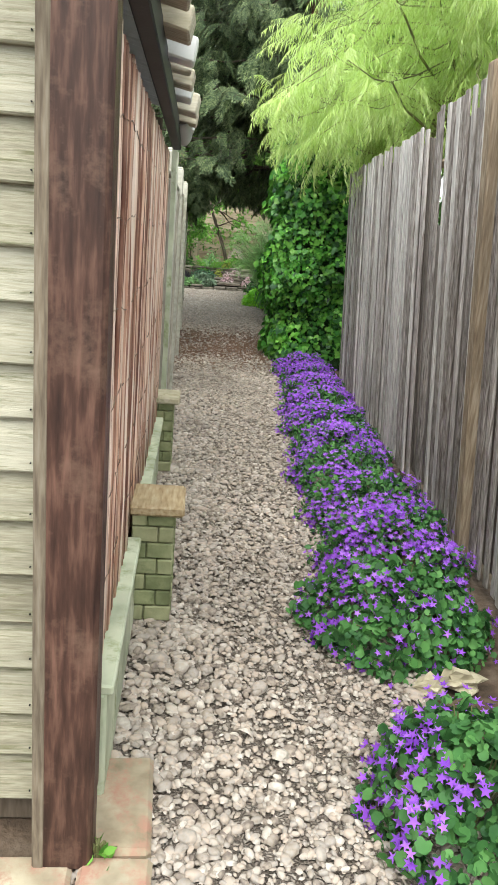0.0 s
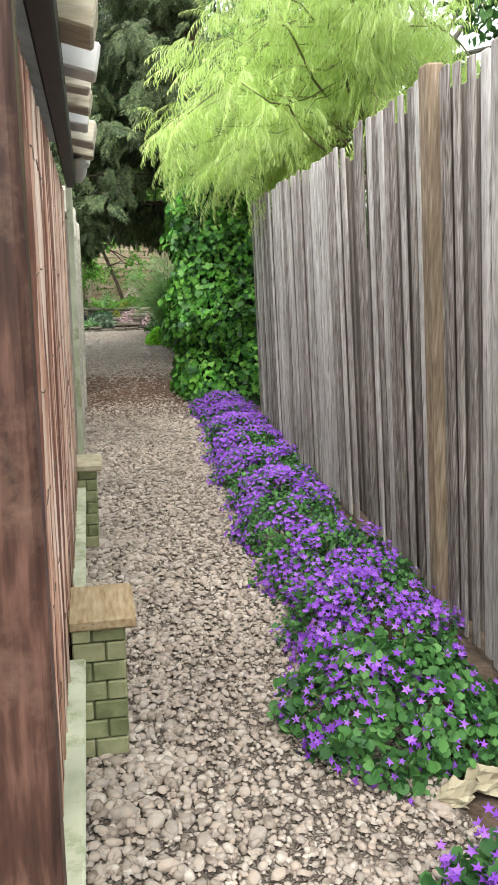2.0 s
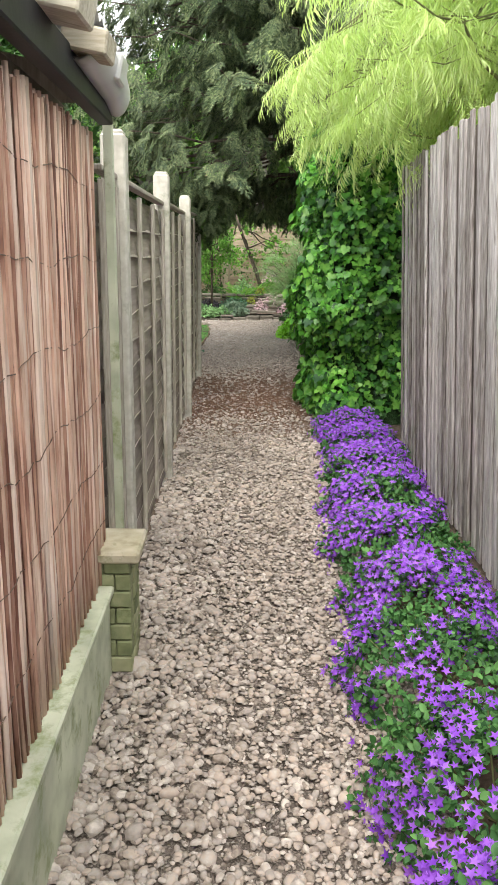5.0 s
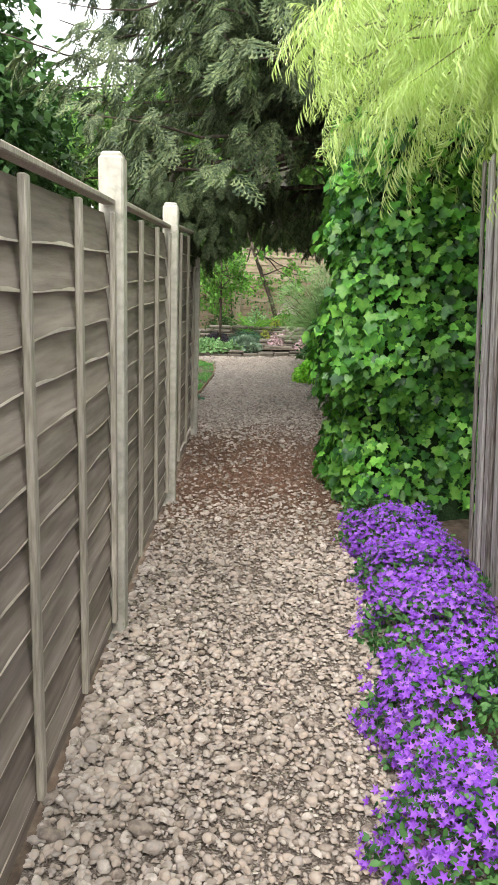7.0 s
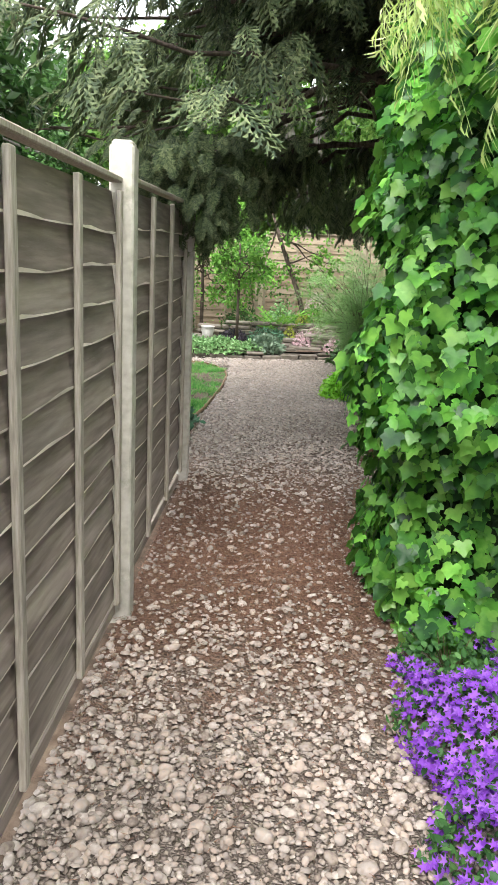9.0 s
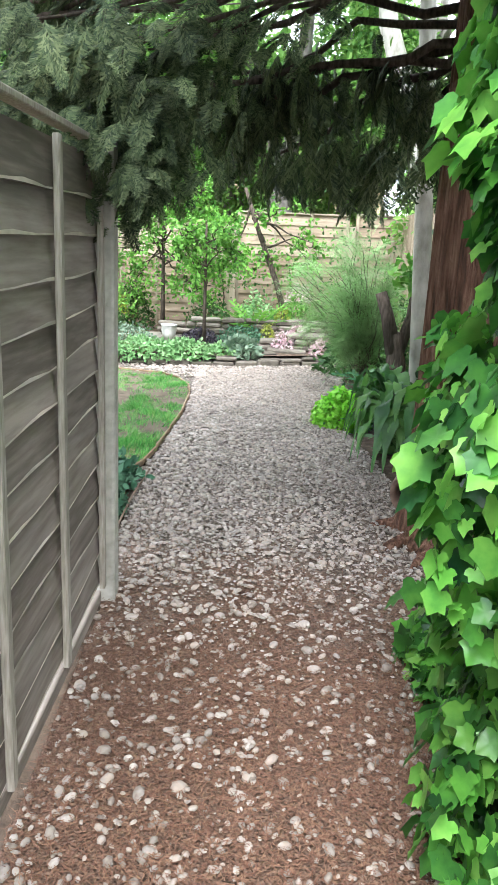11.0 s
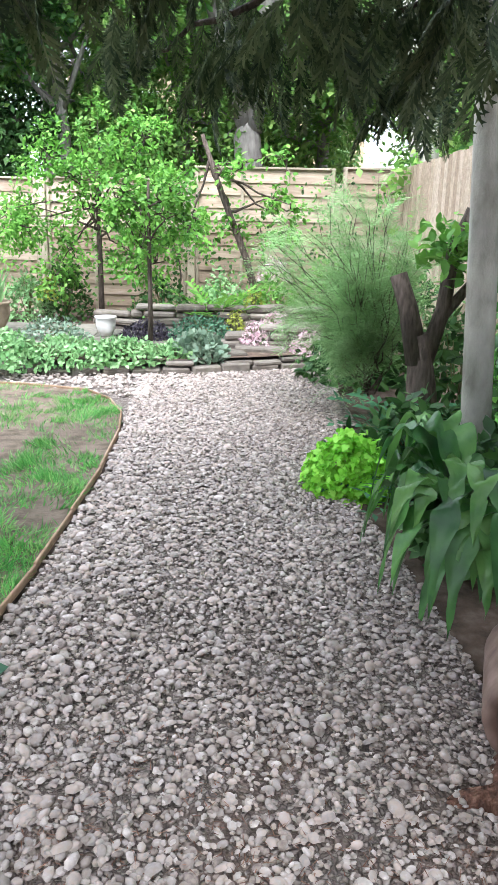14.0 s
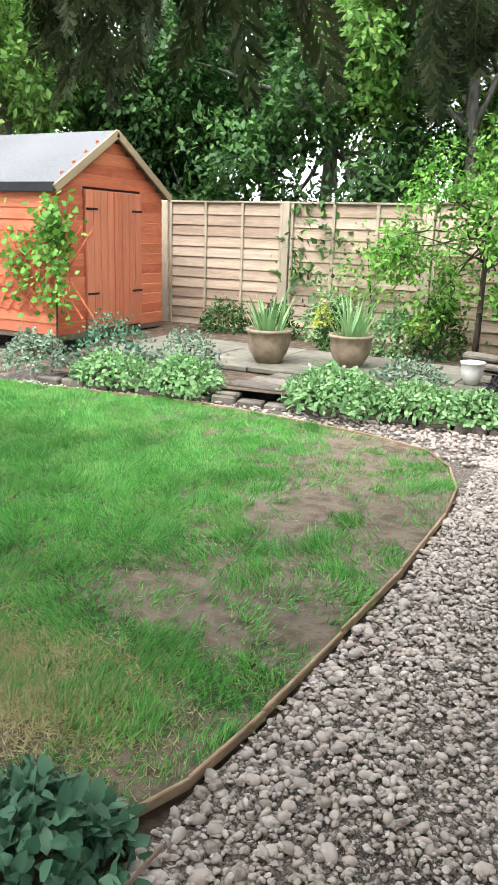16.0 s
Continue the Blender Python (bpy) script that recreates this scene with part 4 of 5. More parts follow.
def bellflower(c, r, flowers, bias=0.0):
    z = float(ground_z(c[1]))
    t = thing("bellflower", "trailing bellflower cushion with purple star flowers", "flowering plant", (c[0], c[1], z), "bellflowers along the fence")
    cc = (0, 0, -.02)
    p, nrm = dome(int(1850 * r[0] * r[1] / .1), cc, r, -.05)
    n = len(p)
    al = unit(nrm * .5 + ball_dirs(n))
    part("foliage", scatter("foliage", ROUND if c[1] < 3.1 else OVAL, p, al, unit(nrm + .5 * ball_dirs(n)), np.stack([rng.uniform(.021, .041, n)] * 3, 1) * np.array([1.1, 1, 1])), BELLEAF, t)
    p, nrm = dome(int(flowers * 3.9), cc, (r[0] * 1.07, r[1] * 1.07, r[2] * 1.14), -.0)
    keep = np.array([1.35 * noise.noise(Vector(q) * 3.6 + Vector((c[0], c[1], 0)) * 3) + .55 * noise.noise(Vector(q) * 11) for q in p]) > -.12 + 1.1 * bias * (p[:, 0] / r[0] + .3) - .45 * max(0, .2 - bias) * 5 * .3
    p, nrm = p[keep], nrm[keep]
    n = len(p)
    face = unit(nrm * .8 + np.array((-.15, -.35, .45)) + .45 * ball_dirs(n))
    part("flower_mass", scatter("flower_mass", STAR, p, unit(np.cross(face, ball_dirs(n))), face, rng.uniform(.025, .042, n)), PETAL, t, "purple five-petalled star flowers")["kind"] = "stuff"
    g2 = Geo()
    for _ in range(14):
        a, q = random.uniform(0, 6.28), random.uniform(.3, .9)
        e = (math.cos(a) * r[0] * q, math.sin(a) * r[1] * q, r[2] * math.sqrt(max(.05, 1 - q * q)))
        g2.tube([(0, 0, -.02), (e[0] * .6, e[1] * .6, e[2] * .5), e], [.004, .003, .002], 4)
    part("stem_tangle", g2, TWIG, t)["kind"] = "stuff"


for c, r, fl, bi in (((.86, 1.68), (.30, .34, .31), 250, .2), ((.90, 2.75), (.40, .36, .27), 170, .3), ((1.02, 3.3), (.38, .38, .30), 560, .12), ((1.08, 3.95), (.40, .40, .27), 400, .3), ((1.05, 4.6), (.36, .42, .25), 420, .15),
                     ((1.13, 5.2), (.36, .4, .26), 460, .15), ((1.16, 5.85), (.38, .42, .26), 520, .15), ((1.2, 6.5), (.36, .42, .26), 560, .05), ((1.25, 7.15), (.34, .42, .25), 560, 0), ((1.3, 7.8), (.34, .4, .24), 560, 0), ((1.28, 8.4), (.33, .36, .24), 520, 0), ((1.22, 8.85), (.22, .22, .2), 240, 0)):
    bellflower(c, r, fl, bi)
for a, b, s in ((.93, 2.32, .1), (1.07, 2.36, .11), (1.36, 8.35, .12)):
    q = pebble_shape(int(a * 100), 9, 6)
    vs = [Vector((v[0] * s * 1.25, v[1] * s * .8, v[2] * s * .75)) * (1 + .8 * noise.noise(Vector(v) * 3.4 + Vector((a * 9, b, 0)))) + Vector((0, 0, .012)) for v in q[0]]
    o = put_mesh("pale_rock", mesh_of("pale_rock", vs, q[1]), CAPSTONE)
    o.location = (a, b, float(ground_z(b)))
    tagged(o, "pale rough rock among the bellflowers", "rock", "rocks along the border")

# ---- ivy over the fence end ----
ivy = thing("ivy", "dense ivy with glossy lobed green leaves", "ivy", (1.8, 9.68, .0))


def ivy_surface(n):
    """Points on an uneven upright ivy mass, with outward directions."""
    u = rng.uniform(0, 1, n)
    a = rng.uniform(-math.pi, math.pi, n)
    z = .06 + 2.95 * u
    ex, ey = .9, .8
    c, s = np.cos(a), np.sin(a)
    k = (np.abs(c) ** 3 + np.abs(s) ** 3) ** (-1 / 3)
    nar = np.interp(z, (.0, .25, .6, 1.2, 1.9, 2.7, 3.0), (.78, .9, .88, 1.0, 1.02, .98, .6))
    px, py = ex * k * c * nar, ey * k * s * nar
    wob = np.array([.2 * noise.noise((x * 2.1, y * 2.1, w * 2.1)) + .09 * noise.noise((x * 6, y * 6, w * 6)) for x, y, w in zip(px, py, z)])
    nx, ny = c, s
    p = np.stack([px + nx * wob, py + ny * wob, z], 1)
    return p, unit(np.stack([nx, ny, np.interp(z, (0, 2.6, 3.0), (.1, .3, 1.6))], 1))


p, nrm = ivy_surface(19000)
keep = (nrm[:, 0] < .35) | (p[:, 2] > 2.6)
p, nrm = p[keep], nrm[keep]
n = len(p)
p = p - nrm * (rng.uniform(0, 1, n) ** 1.5 * .2)[:, None]
down = unit(np.stack([rng.normal(0, .5, n), rng.normal(0, .5, n), -np.ones(n) + rng.normal(0, .3, n)], 1) + nrm * .45)
part("leaves", scatter("leaves", IVYLEAF, p, down, unit(nrm + np.array((0, -.15, .4)) + .75 * ball_dirs(n)), rng.uniform(.036, .084, n)), IVY, ivy)
bpy.data.objects["leaves"]["kind"] = "stuff"
# Filler hull inside the ivy: blocks light, shade put into its dark colour.
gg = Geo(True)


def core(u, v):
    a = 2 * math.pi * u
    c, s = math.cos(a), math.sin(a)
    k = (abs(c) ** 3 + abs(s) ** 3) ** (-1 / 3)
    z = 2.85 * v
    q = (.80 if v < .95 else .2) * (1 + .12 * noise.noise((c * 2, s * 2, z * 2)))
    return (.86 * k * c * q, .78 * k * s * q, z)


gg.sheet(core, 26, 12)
part("stem_mass", gg, IVYCORE, ivy, "dark filler core inside the ivy, shade put into its colour")
one = mesh_of("leaf", [Vector(v) * .085 for v in IVYLEAF[0]], IVYLEAF[1], True)
one.materials.append(IVY_ONE)
p, nrm = ivy_surface(1400)
sel = np.where((nrm[:, 0] < -.2) & (p[:, 2] < 2.4))[0][:280]
for i in sel:
    o = new("leaf", one)
    o.parent = ivy
    yv = Vector((random.gauss(0, .4), random.gauss(0, .4), -1)) + Vector(nrm[i]) * .5
    zv = Vector(nrm[i]) + Vector((0, 0, .4)) + Vector(ball_dirs(1)[0]) * .95
    yv.normalize()
    xv = yv.cross(zv).normalized()
    zv = xv.cross(yv)
    o.matrix_local = Matrix.Translation(Vector(p[i]) + Vector(nrm[i]) * .02) @ Matrix((xv, yv, zv)).transposed().to_4x4() @ Matrix.Scale(random.uniform(.75, 1.15), 4)

# ---- trees ----
def limb(gg, a, b, r, sag=.0, n=6, wob=.04):
    a, b = Vector(a), Vector(b)
    pts = []
    for i in range(n + 1):
        t = i / n
        q = a.lerp(b, t)
        q.z -= sag * math.sin(math.pi * t * .5) ** 2
        q += Vector((random.uniform(-wob, wob), random.uniform(-wob, wob), random.uniform(-wob, wob))) * (1 if 0 < i < n else 0)
        pts.append(q)
    gg.tube(pts, [r * (1 - .8 * i / n) for i in range(n + 1)], 6)
    return pts


# feathery yellow-green tree leaning over the fence
ft = thing("feathery_tree", "feathery yellow-green tree overhanging the board fence", "tree", (2.9, 7.9, .05))
gg = Geo(True)
gg.tube([(0, 0, 0), (-.05, .05, 1.5), (-.15, 0, 2.6), (-.2, .1, 3.6), (0, .2, 5.2)], [.13, .11, .09, .07, .03], 10)
part("trunk", gg, DARKBARK, ft)
P, A = [], []
gl = Geo(True)
for k in range(150):
    tx = random.uniform(-2.25, .7)
    ty = random.uniform(-1.9, 1.6)
    low = np.interp(tx, (-2.3, -1.9, -1.5, -.3, 1), (2.6, 2.35, 2.15, 2.25, 2.45))
    tz = float(low) + random.uniform(0, 1) ** 1.3 * (2.9 + .4 * tx)
    if tx < -.9 and -.6 < ty < 1.2 and k % 4:
        tz = float(low) + random.uniform(-.32, .25)
    st = (random.uniform(-.2, 0), random.uniform(0, .2), random.uniform(2.4, 4.6))
    gl = Geo(True)
    pts = limb(gl, st, (tx, ty, tz), random.uniform(.008, .02), -.35, 7, .05)
    part("branch", gl, TWIG, ft)
    for i in range(2, 8):
        for _ in range(4):
            q = pts[i] if i == 7 else pts[i].lerp(pts[i + 1], random.random()) if i < 7 else pts[i]
            P.append(q)
            d = (pts[min(i, 7)] - pts[i - 1]).normalized()
            A.append(d * .7 + Vector((random.gauss(0, .5), random.gauss(0, .5), random.gauss(-.45, .35))))
P, A = np.array(P), np.array(A)
n = len(P)
part("foliage", scatter("foliage", WILLOW, P, A, np.array((0, 0, 1.0)) + .5 * ball_dirs(n), rng.uniform(.26, .46, n)), FEATHER, ft)

# large conifer
TX, TY = 1.55, 11.97
con = thing("conifer", "large drooping conifer with reddish fibrous bark", "tree", (TX, TY, .2))
gg = Geo(True)


def trunk_pt(u, v):
    z = 8.5 * u ** 1.6
    a = 2 * math.pi * v
    flare = .265 + .13 * math.exp(-z / .13) * (1 + .5 * math.sin(5 * a + 1)) + .03 * math.exp(-z / .5)
    r = flare * (1 - .075 * z) * (1 + .09 * noise.noise((math.cos(a) * 2.5, math.sin(a) * 2.5, z * .7)) + .045 * math.sin(11 * a + z * .6))
    return (r * math.cos(a) - .015 * z, r * math.sin(a), z - .08)


gg.sheet(trunk_pt, 40, 44)
part("trunk", gg, REDBARK, con)
for a, ln in ((2.75, .62), (3.4, .48), (2.2, .45), (4.1, .45)):
    gr = Geo(True)
    gr.tube([(math.cos(a + .2 * math.sin(5 * t)) * t * ln, math.sin(a + .25 * t) * t * ln, .08 * (1 - t) ** .7 - .02) for t in (.3, .45, .6, .75, .9, 1.0)], [.075, .06, .045, .035, .02, .008], 8, wob=.12)
    part("root", gr, REDBARK, con)
P, A, N, LONG = [], [], [], []


def tuft(q, out, fans, hang, spread=.05, long=False):
    """A compact clump of fans round one twig end: out and down, its upper side to the light."""
    for _ in range(fans):
        P.append(q + Vector((random.gauss(0, spread), random.gauss(0, spread), random.gauss(0, spread * .8))))
        A.append(out * .75 + Vector((random.gauss(0, .5), random.gauss(0, .5), -hang + random.gauss(0, .22))))
        N.append(Vector((0, 0, 1)) + out * hang * 1.2 + Vector((random.gauss(0, .22), random.gauss(0, .22), 0)))
        LONG.append(long)


def lowest(w):
    """The open height under the boughs."""
    if not (-1.7 < w.x < 1.45 and w.y > 9.4):
        return 2.1
    return 2.0 + .42 * (w.y - 9.04) if w.x > -.4 else 2.1 + .2475 * (w.y - 9.3)


base = Vector((TX, TY, .2))
for k in range(104):
    a = random.uniform(0, 2 * math.pi) if k % 3 == 0 else random.uniform(2.2, 4.9)
    hz = 2.5 + 2.7 * (k / 92) if k < 92 else 5.3 + 2.7 * (k - 92) / 12
    ln = random.uniform(2.5, 4.2) * (1 - (.03 if k < 92 else .05) * hz) * (.9 if 2.55 < a < 3.75 else 1)
    st = Vector((0, 0, hz))
    en = st + Vector((math.cos(a) * ln, math.sin(a) * ln, random.uniform(.0, .5)))
    gl = Geo(True)
    pts = limb(gl, st, en, .032 * (1 - .07 * hz), random.uniform(.25, .7), 9, .06)
    part("branch", gl, DARKBARK, con)
    out = Vector((math.cos(a), math.sin(a), 0))
    across = Vector((-math.sin(a), math.cos(a), 0))
    clumps = (13 if 2.1 < a < 5.0 else 7) if hz < 5.3 else 4
    for c in range(clumps):
        i = 2 + int(8 * c / clumps)
        side = across * random.choice((-1, 1))
        reach = random.uniform(.05, .5) * (1.2 - .07 * i)
        q = pts[i - 1].lerp(pts[i], random.random()) + side * reach + Vector((0, 0, .06 - reach * .35))
        w0 = q + base
        low = lowest(w0) - w0.z
        if low > 0:
            if c % 2 or low > .6 or (w0.x > -.3 and w0.y > 12.2):
                continue
            q.z += low + .15 * random.random()
        w = q + base
        if -1.3 < w.x < .2 and 10.7 < w.y < 12.2 and random.random() < .35:
            continue
        if w.x > .55 and w.y < 10.7 and w.z < 3.2:
            continue
        tuft(q, (out + side * reach * 1.5).normalized(), 6, .6, .08)
# drooping boughs over the way
for en, sag, first, step in (((-1.15, 13.3, 2.56), .1, .25, .045), ((-.8, 12.6, 2.5), .08, .3, .08), ((.15, 13.45, 2.34), .14, .3, .12), ((-.45, 12.95, 2.4), .1, .35, .1), ((.95, 13.0, 2.3), .1, .4, .15)):
    gl = Geo(True)
    pts = limb(gl, (0, 0, 2.45), Vector(en) - base, .028, sag, 14, .035)
    part("branch", gl, DARKBARK, con)
    t = first
    while t < 1:
        q = pts[int(t * 14)]
        out = (pts[14] - pts[0]).normalized()
        for j in range(random.choice((1, 2, 3))):
            tuft(q + Vector((random.gauss(0, .06), random.gauss(0, .06), -.07 * j)), out * .4, 9, 1.2, .065, True)
        t += step * random.uniform(.6, 1.7)
# a pale spray curtain past the end of the fence
for en in ((-.75, 11.2, 2.5), (-.35, 11.1, 2.4), (-.05, 11.3, 2.5), (-.55, 11.4, 2.35)):
    gl = Geo(True)
    pts = limb(gl, (0, 0, 2.9), Vector(en) - base, .022, .1, 10, .03)
    part("branch", gl, DARKBARK, con)
    for i in (6, 7, 8, 9, 10):
        tuft(pts[i] + Vector((0, 0, -.05)), Vector((-.25, -.9, 0)), 5, .7, .08, True)
for k in range(38):
    x = random.uniform(-.55, .08)
    q = Vector((x, random.uniform(10.95, 11.35), random.uniform(1.78 if x < -.15 else 1.88, 2.5))) - base
    tuft(q, Vector((-.2, -.9, 0)), 7, .65, .08, True)
P, A, N, LONG = np.array(P), np.array(A), np.array(N), np.array(LONG)
n = len(P)
part("foliage", scatter("foliage", SPRAY, P[~LONG], A[~LONG], N[~LONG], rng.uniform(.2, .36, (~LONG).sum())), CONIFER, con)
part("foliage", scatter("foliage", SPRAY_FINE, P[LONG], A[LONG], N[LONG], rng.uniform(.14, .25, LONG.sum())), CONIFER, con)


def leafy(name, label, category, at, trunk_h, trunk_r, blobs, count, size, leaf_mat, bark, shape=OVAL, lean=(0, 0), group="", droop=-.2):
    """A tree or bush: a tapered trunk, limbs to each clump, and leaves round the clumps."""
    t = thing(name, label, category, at, group)
    gg = Geo(True)
    top = (lean[0], lean[1], trunk_h)
    gg.tube([(0, 0, -.03), (lean[0] * .3, lean[1] * .3 + .02, trunk_h * .35), (lean[0] * .7, lean[1] * .7, trunk_h * .7), top], [trunk_r, trunk_r * .85, trunk_r * .7, trunk_r * .45], 9)
    part("trunk", gg, bark, t)
    gl = Geo(True)
    P, N = [], []
    for c, r in blobs:
        f = random.uniform(.55, .95)
        limb(gl, (lean[0] * f, lean[1] * f, trunk_h * f), c, trunk_r * .4, -.05, 5, .03)
        vol = max(.3, (r[0] * r[1] * r[2]) ** .5 / (.35 ** 1.5))
        n = int(count * vol)
        sub = rng.normal(size=(max(5, n // 28), 3))
        sub = unit(sub) * rng.uniform(.35, 1.0, (len(sub), 1))
        pick = rng.integers(0, len(sub), n)
        d = sub[pick] + rng.normal(0, .17, (n, 3))
        P.append(np.asarray(c) + d * np.asarray(r))
        N.append(unit(d + ball_dirs(n) * .5))
        for q in sub[:6]:
            e = Vector(c) + Vector(q * np.asarray(r)) * .9
            limb(gl, c, e, trunk_r * .16 + .003, 0, 3, .02)
    part("twig_work", gl, bark, t)
    P, N = np.concatenate(P), np.concatenate(N)
    n = len(P)
    al = unit(N * .5 + ball_dirs(n) + np.array((0, 0, droop)))
    part("crown", scatter("crown", shape, P, al, unit(np.array((0, 0, .9)) + N * .5 + .6 * ball_dirs(n)), rng.uniform(.7, 1.3, n) * size), leaf_mat, t)
    return t


def blobs(n, lo, hi, r0, r1):
    return [((random.uniform(lo[0], hi[0]), random.uniform(lo[1], hi[1]), random.uniform(lo[2], hi[2])), tuple(random.uniform(r0, r1) for _ in range(3))) for _ in range(n)]


# back garden: saplings, shrubs, stump
leafy("fruit_tree", "young fruit tree with fresh green leaves", "tree", (-.27, 17.75, .48), 1.5, .026, blobs(11, (-.4, -.25, .7), (.45, .25, 1.75), .2, .34), 330, .058, APPLE, DARKBARK)
leafy("fruit_tree", "bushy fruit tree against the fence", "tree", (-1.0, 19.3, .48), 1.7, .035, blobs(16, (-1.0, -.35, .5), (.75, .3, 2.2), .25, .45), 380, .06, APPLE, DARKBARK)
leafy("fruit_tree", "thin dark-stemmed young tree leaning over the border", "tree", (.9, 19.6, .48), 2.1, .05, blobs(7, (-.9, -.3, .9), (.5, .3, 2.2), .2, .35), 130, .08, APPLE, DARKBARK, lean=(-.75, 0))
leafy("slim_tree", "slim pale-barked tree trunk", "tree", (1.70, 13.85, .28), 5.6, .075, blobs(8, (-.6, -.6, 3.2), (.9, .8, 5.6), .35, .6), 120, .1, PALELEAF, PALEBARK, lean=(-.39, 0))
st = thing("tree_stump", "dark pruned stump with cut forked limbs", "tree stump", (1.75, 15.2, .3))
gg = Geo(True)
gg.tube([(0, 0, -.05), (0, 0, .3), (-.03, 0, .55), (-.06, 0, .68)], [.13, .1, .085, .07], 10, wob=.1)
gg.tube([(-.04, 0, .5), (-.13, 0, .85), (-.2, .03, 1.05)], [.08, .06, .055], 8)
gg.tube([(0, 0, .5), (.1, .02, .85), (.12, 0, 1.2), (.2, 0, 1.45)], [.06, .05, .04, .02], 8)
gg.tube([(.1, .02, .8), (.25, 0, 1.0), (.4, .05, 1.1)], [.04, .03, .015], 8)
part("trunk", gg, DARKBARK, st)
n = 260
d = ball_dirs(n) * rng.uniform(.2, 1, (n, 1)) * np.array((.32, .3, .25)) + np.array((.15, 0, 1.2))
part("shoot_growth", scatter("shoot_growth", OVAL, d, ball_dirs(n), np.array((0, 0, 1.0)) + .6 * ball_dirs(n), rng.uniform(.06, .12, n)), APPLE, st, "fresh green shoots")["kind"] = "stuff"
fs = thing("feathery_shrub", "airy feathery green shrub", "shrub", (1.55, 15.9, .3))
gl = Geo(True)
P, A = [], []
for k in range(80):
    d = Vector(ball_dirs(1)[0])
    e = Vector((-.22 + d.x * .62, d.y * .5, 1.0 + d.z * .58)) * random.uniform(.85, 1.05)
    pts = limb(gl, (random.uniform(-.05, .05), random.uniform(-.05, .05), random.uniform(.1, .9)), e, .007, -.12, 6, .04)
    for i in range(2, 7):
        for _ in range(3):
            P.append(pts[i - 1].lerp(pts[i], random.random()))
            A.append((pts[i] - pts[i - 1]).normalized() * .8 + Vector((random.gauss(-.2, .6), random.gauss(0, .6), random.gauss(-.1, .35))))
part("twig_work", gl, DARKBARK, fs)
P, A = np.array(P), np.array(A)
n = len(P)
part("foliage", scatter("foliage", FINE, P, A, np.array((0, 0, 1.0)) + .5 * ball_dirs(n), rng.uniform(.2, .36, n)), FENNEL, fs)


def cushion(name, label, category, at, r, count, size, mat, shape=OVAL, group="", stems=True, low=-.05):
    t = thing(name, label, category, at, group)
    p, nrm = dome(count, (0, 0, -.02), r, low)
    n = len(p)
    inner = rng.uniform(.75, 1, n)[:, None]
    part("foliage", scatter("foliage", shape, p * inner, unit(nrm * .7 + ball_dirs(n)), unit(nrm + np.array((0, 0, .3)) + .5 * ball_dirs(n)), rng.uniform(.7, 1.3, n) * size), mat, t)
    if stems:
        g2 = Geo()
        for _ in range(10):
            a, q = random.uniform(0, 6.28), random.uniform(.2, .8)
            g2.tube([(0, 0, -.03), (math.cos(a) * r[0] * q * .5, math.sin(a) * r[1] * q * .5, r[2] * .5), (math.cos(a) * r[0] * q, math.sin(a) * r[1] * q, r[2] * .8 * math.sqrt(1 - q * q))], [.006, .005, .003], 4)
        part("stem_tangle", g2, TWIG, t)["kind"] = "stuff"
    return t


cushion("lime_plant", "mound of bright lime-green leaves", "plant", (1.14, 14.2, .31), (.25, .22, .31), 2300, .034, LIME, IVYLEAF)
cushion("sedum", "blue-green fleshy-leaved plant at the lawn corner", "plant", (-.5, 12.5, .26), (.26, .2, .2), 800, .06, SEDUM)
cushion("low_shrub", "small grey-green plant beside the fence end", "plant", (-.45, 12.05, .22), (.17, .22, .24), 700, .058, SEDUM)
for x, y, r, c in ((-3.65, 16.75, (.5, .26, .26), 900), (-2.95, 16.83, (.38, .3, .3), 800), (-1.6, 17.02, (.5, .34, .32), 1200), (-.95, 17.15, (.48, .26, .24), 800), (-.45, 17.24, (.4, .24, .22), 650), (.0, 17.35, (.28, .18, .16), 350)):
    cushion("groundcover", "spreading pale green groundcover spilling over the kerb", "plant", (x, y, .42), r, int(c * 1.6), .05, HERB, OVAL, "groundcover on the raised bed")
cushion("silver_plant", "silvery grey-green fine-leaved plant", "plant", (.22, 17.4, .42), (.27, .2, .25), 500, .07, SILVER, BLADE)
for x, y, r, m in ((-4.6, 16.75, (.4, .3, .35), SILVER), (-4.1, 17.3, (.45, .4, .5), SEDUM), (-3.35, 17.5, (.4, .3, .4), SILVER), (-1.25, 17.9, (.4, .2, .28), SILVER), (-.35, 18.0, (.3, .2, .25), DARKLEAF), (.2, 18.2, (.4, .3, .3), SEDUM)):
    cushion("border_plant", "loose grey-green border plant", "plant", (x, y, .45), r, 1000, .042, m, OVAL, "border plants by the patio")
for x, y, h in ((-2.6, 19.6, .6), (-2.9, 20.0, .7), (-3.6, 19.9, .5), (-1.9, 19.5, .65), (-1.5, 19.7, .8), (-.3, 19.4, .6), (.4, 19.3, .7), (1.0, 19.1, .7), (-4.4, 20.0, .5), (1.6, 19.2, .9), (2.2, 18.6, 1.0)):
    cushion("border_shrub", "mixed green border shrub in front of the fence", "shrub", (x, y, .45), (random.uniform(.28, .45), random.uniform(.22, .35), h), 900, .058, random.choice((HEDGE, APPLE, HERB, HEDGE)), LEAFLET, "shrubs in the back border")
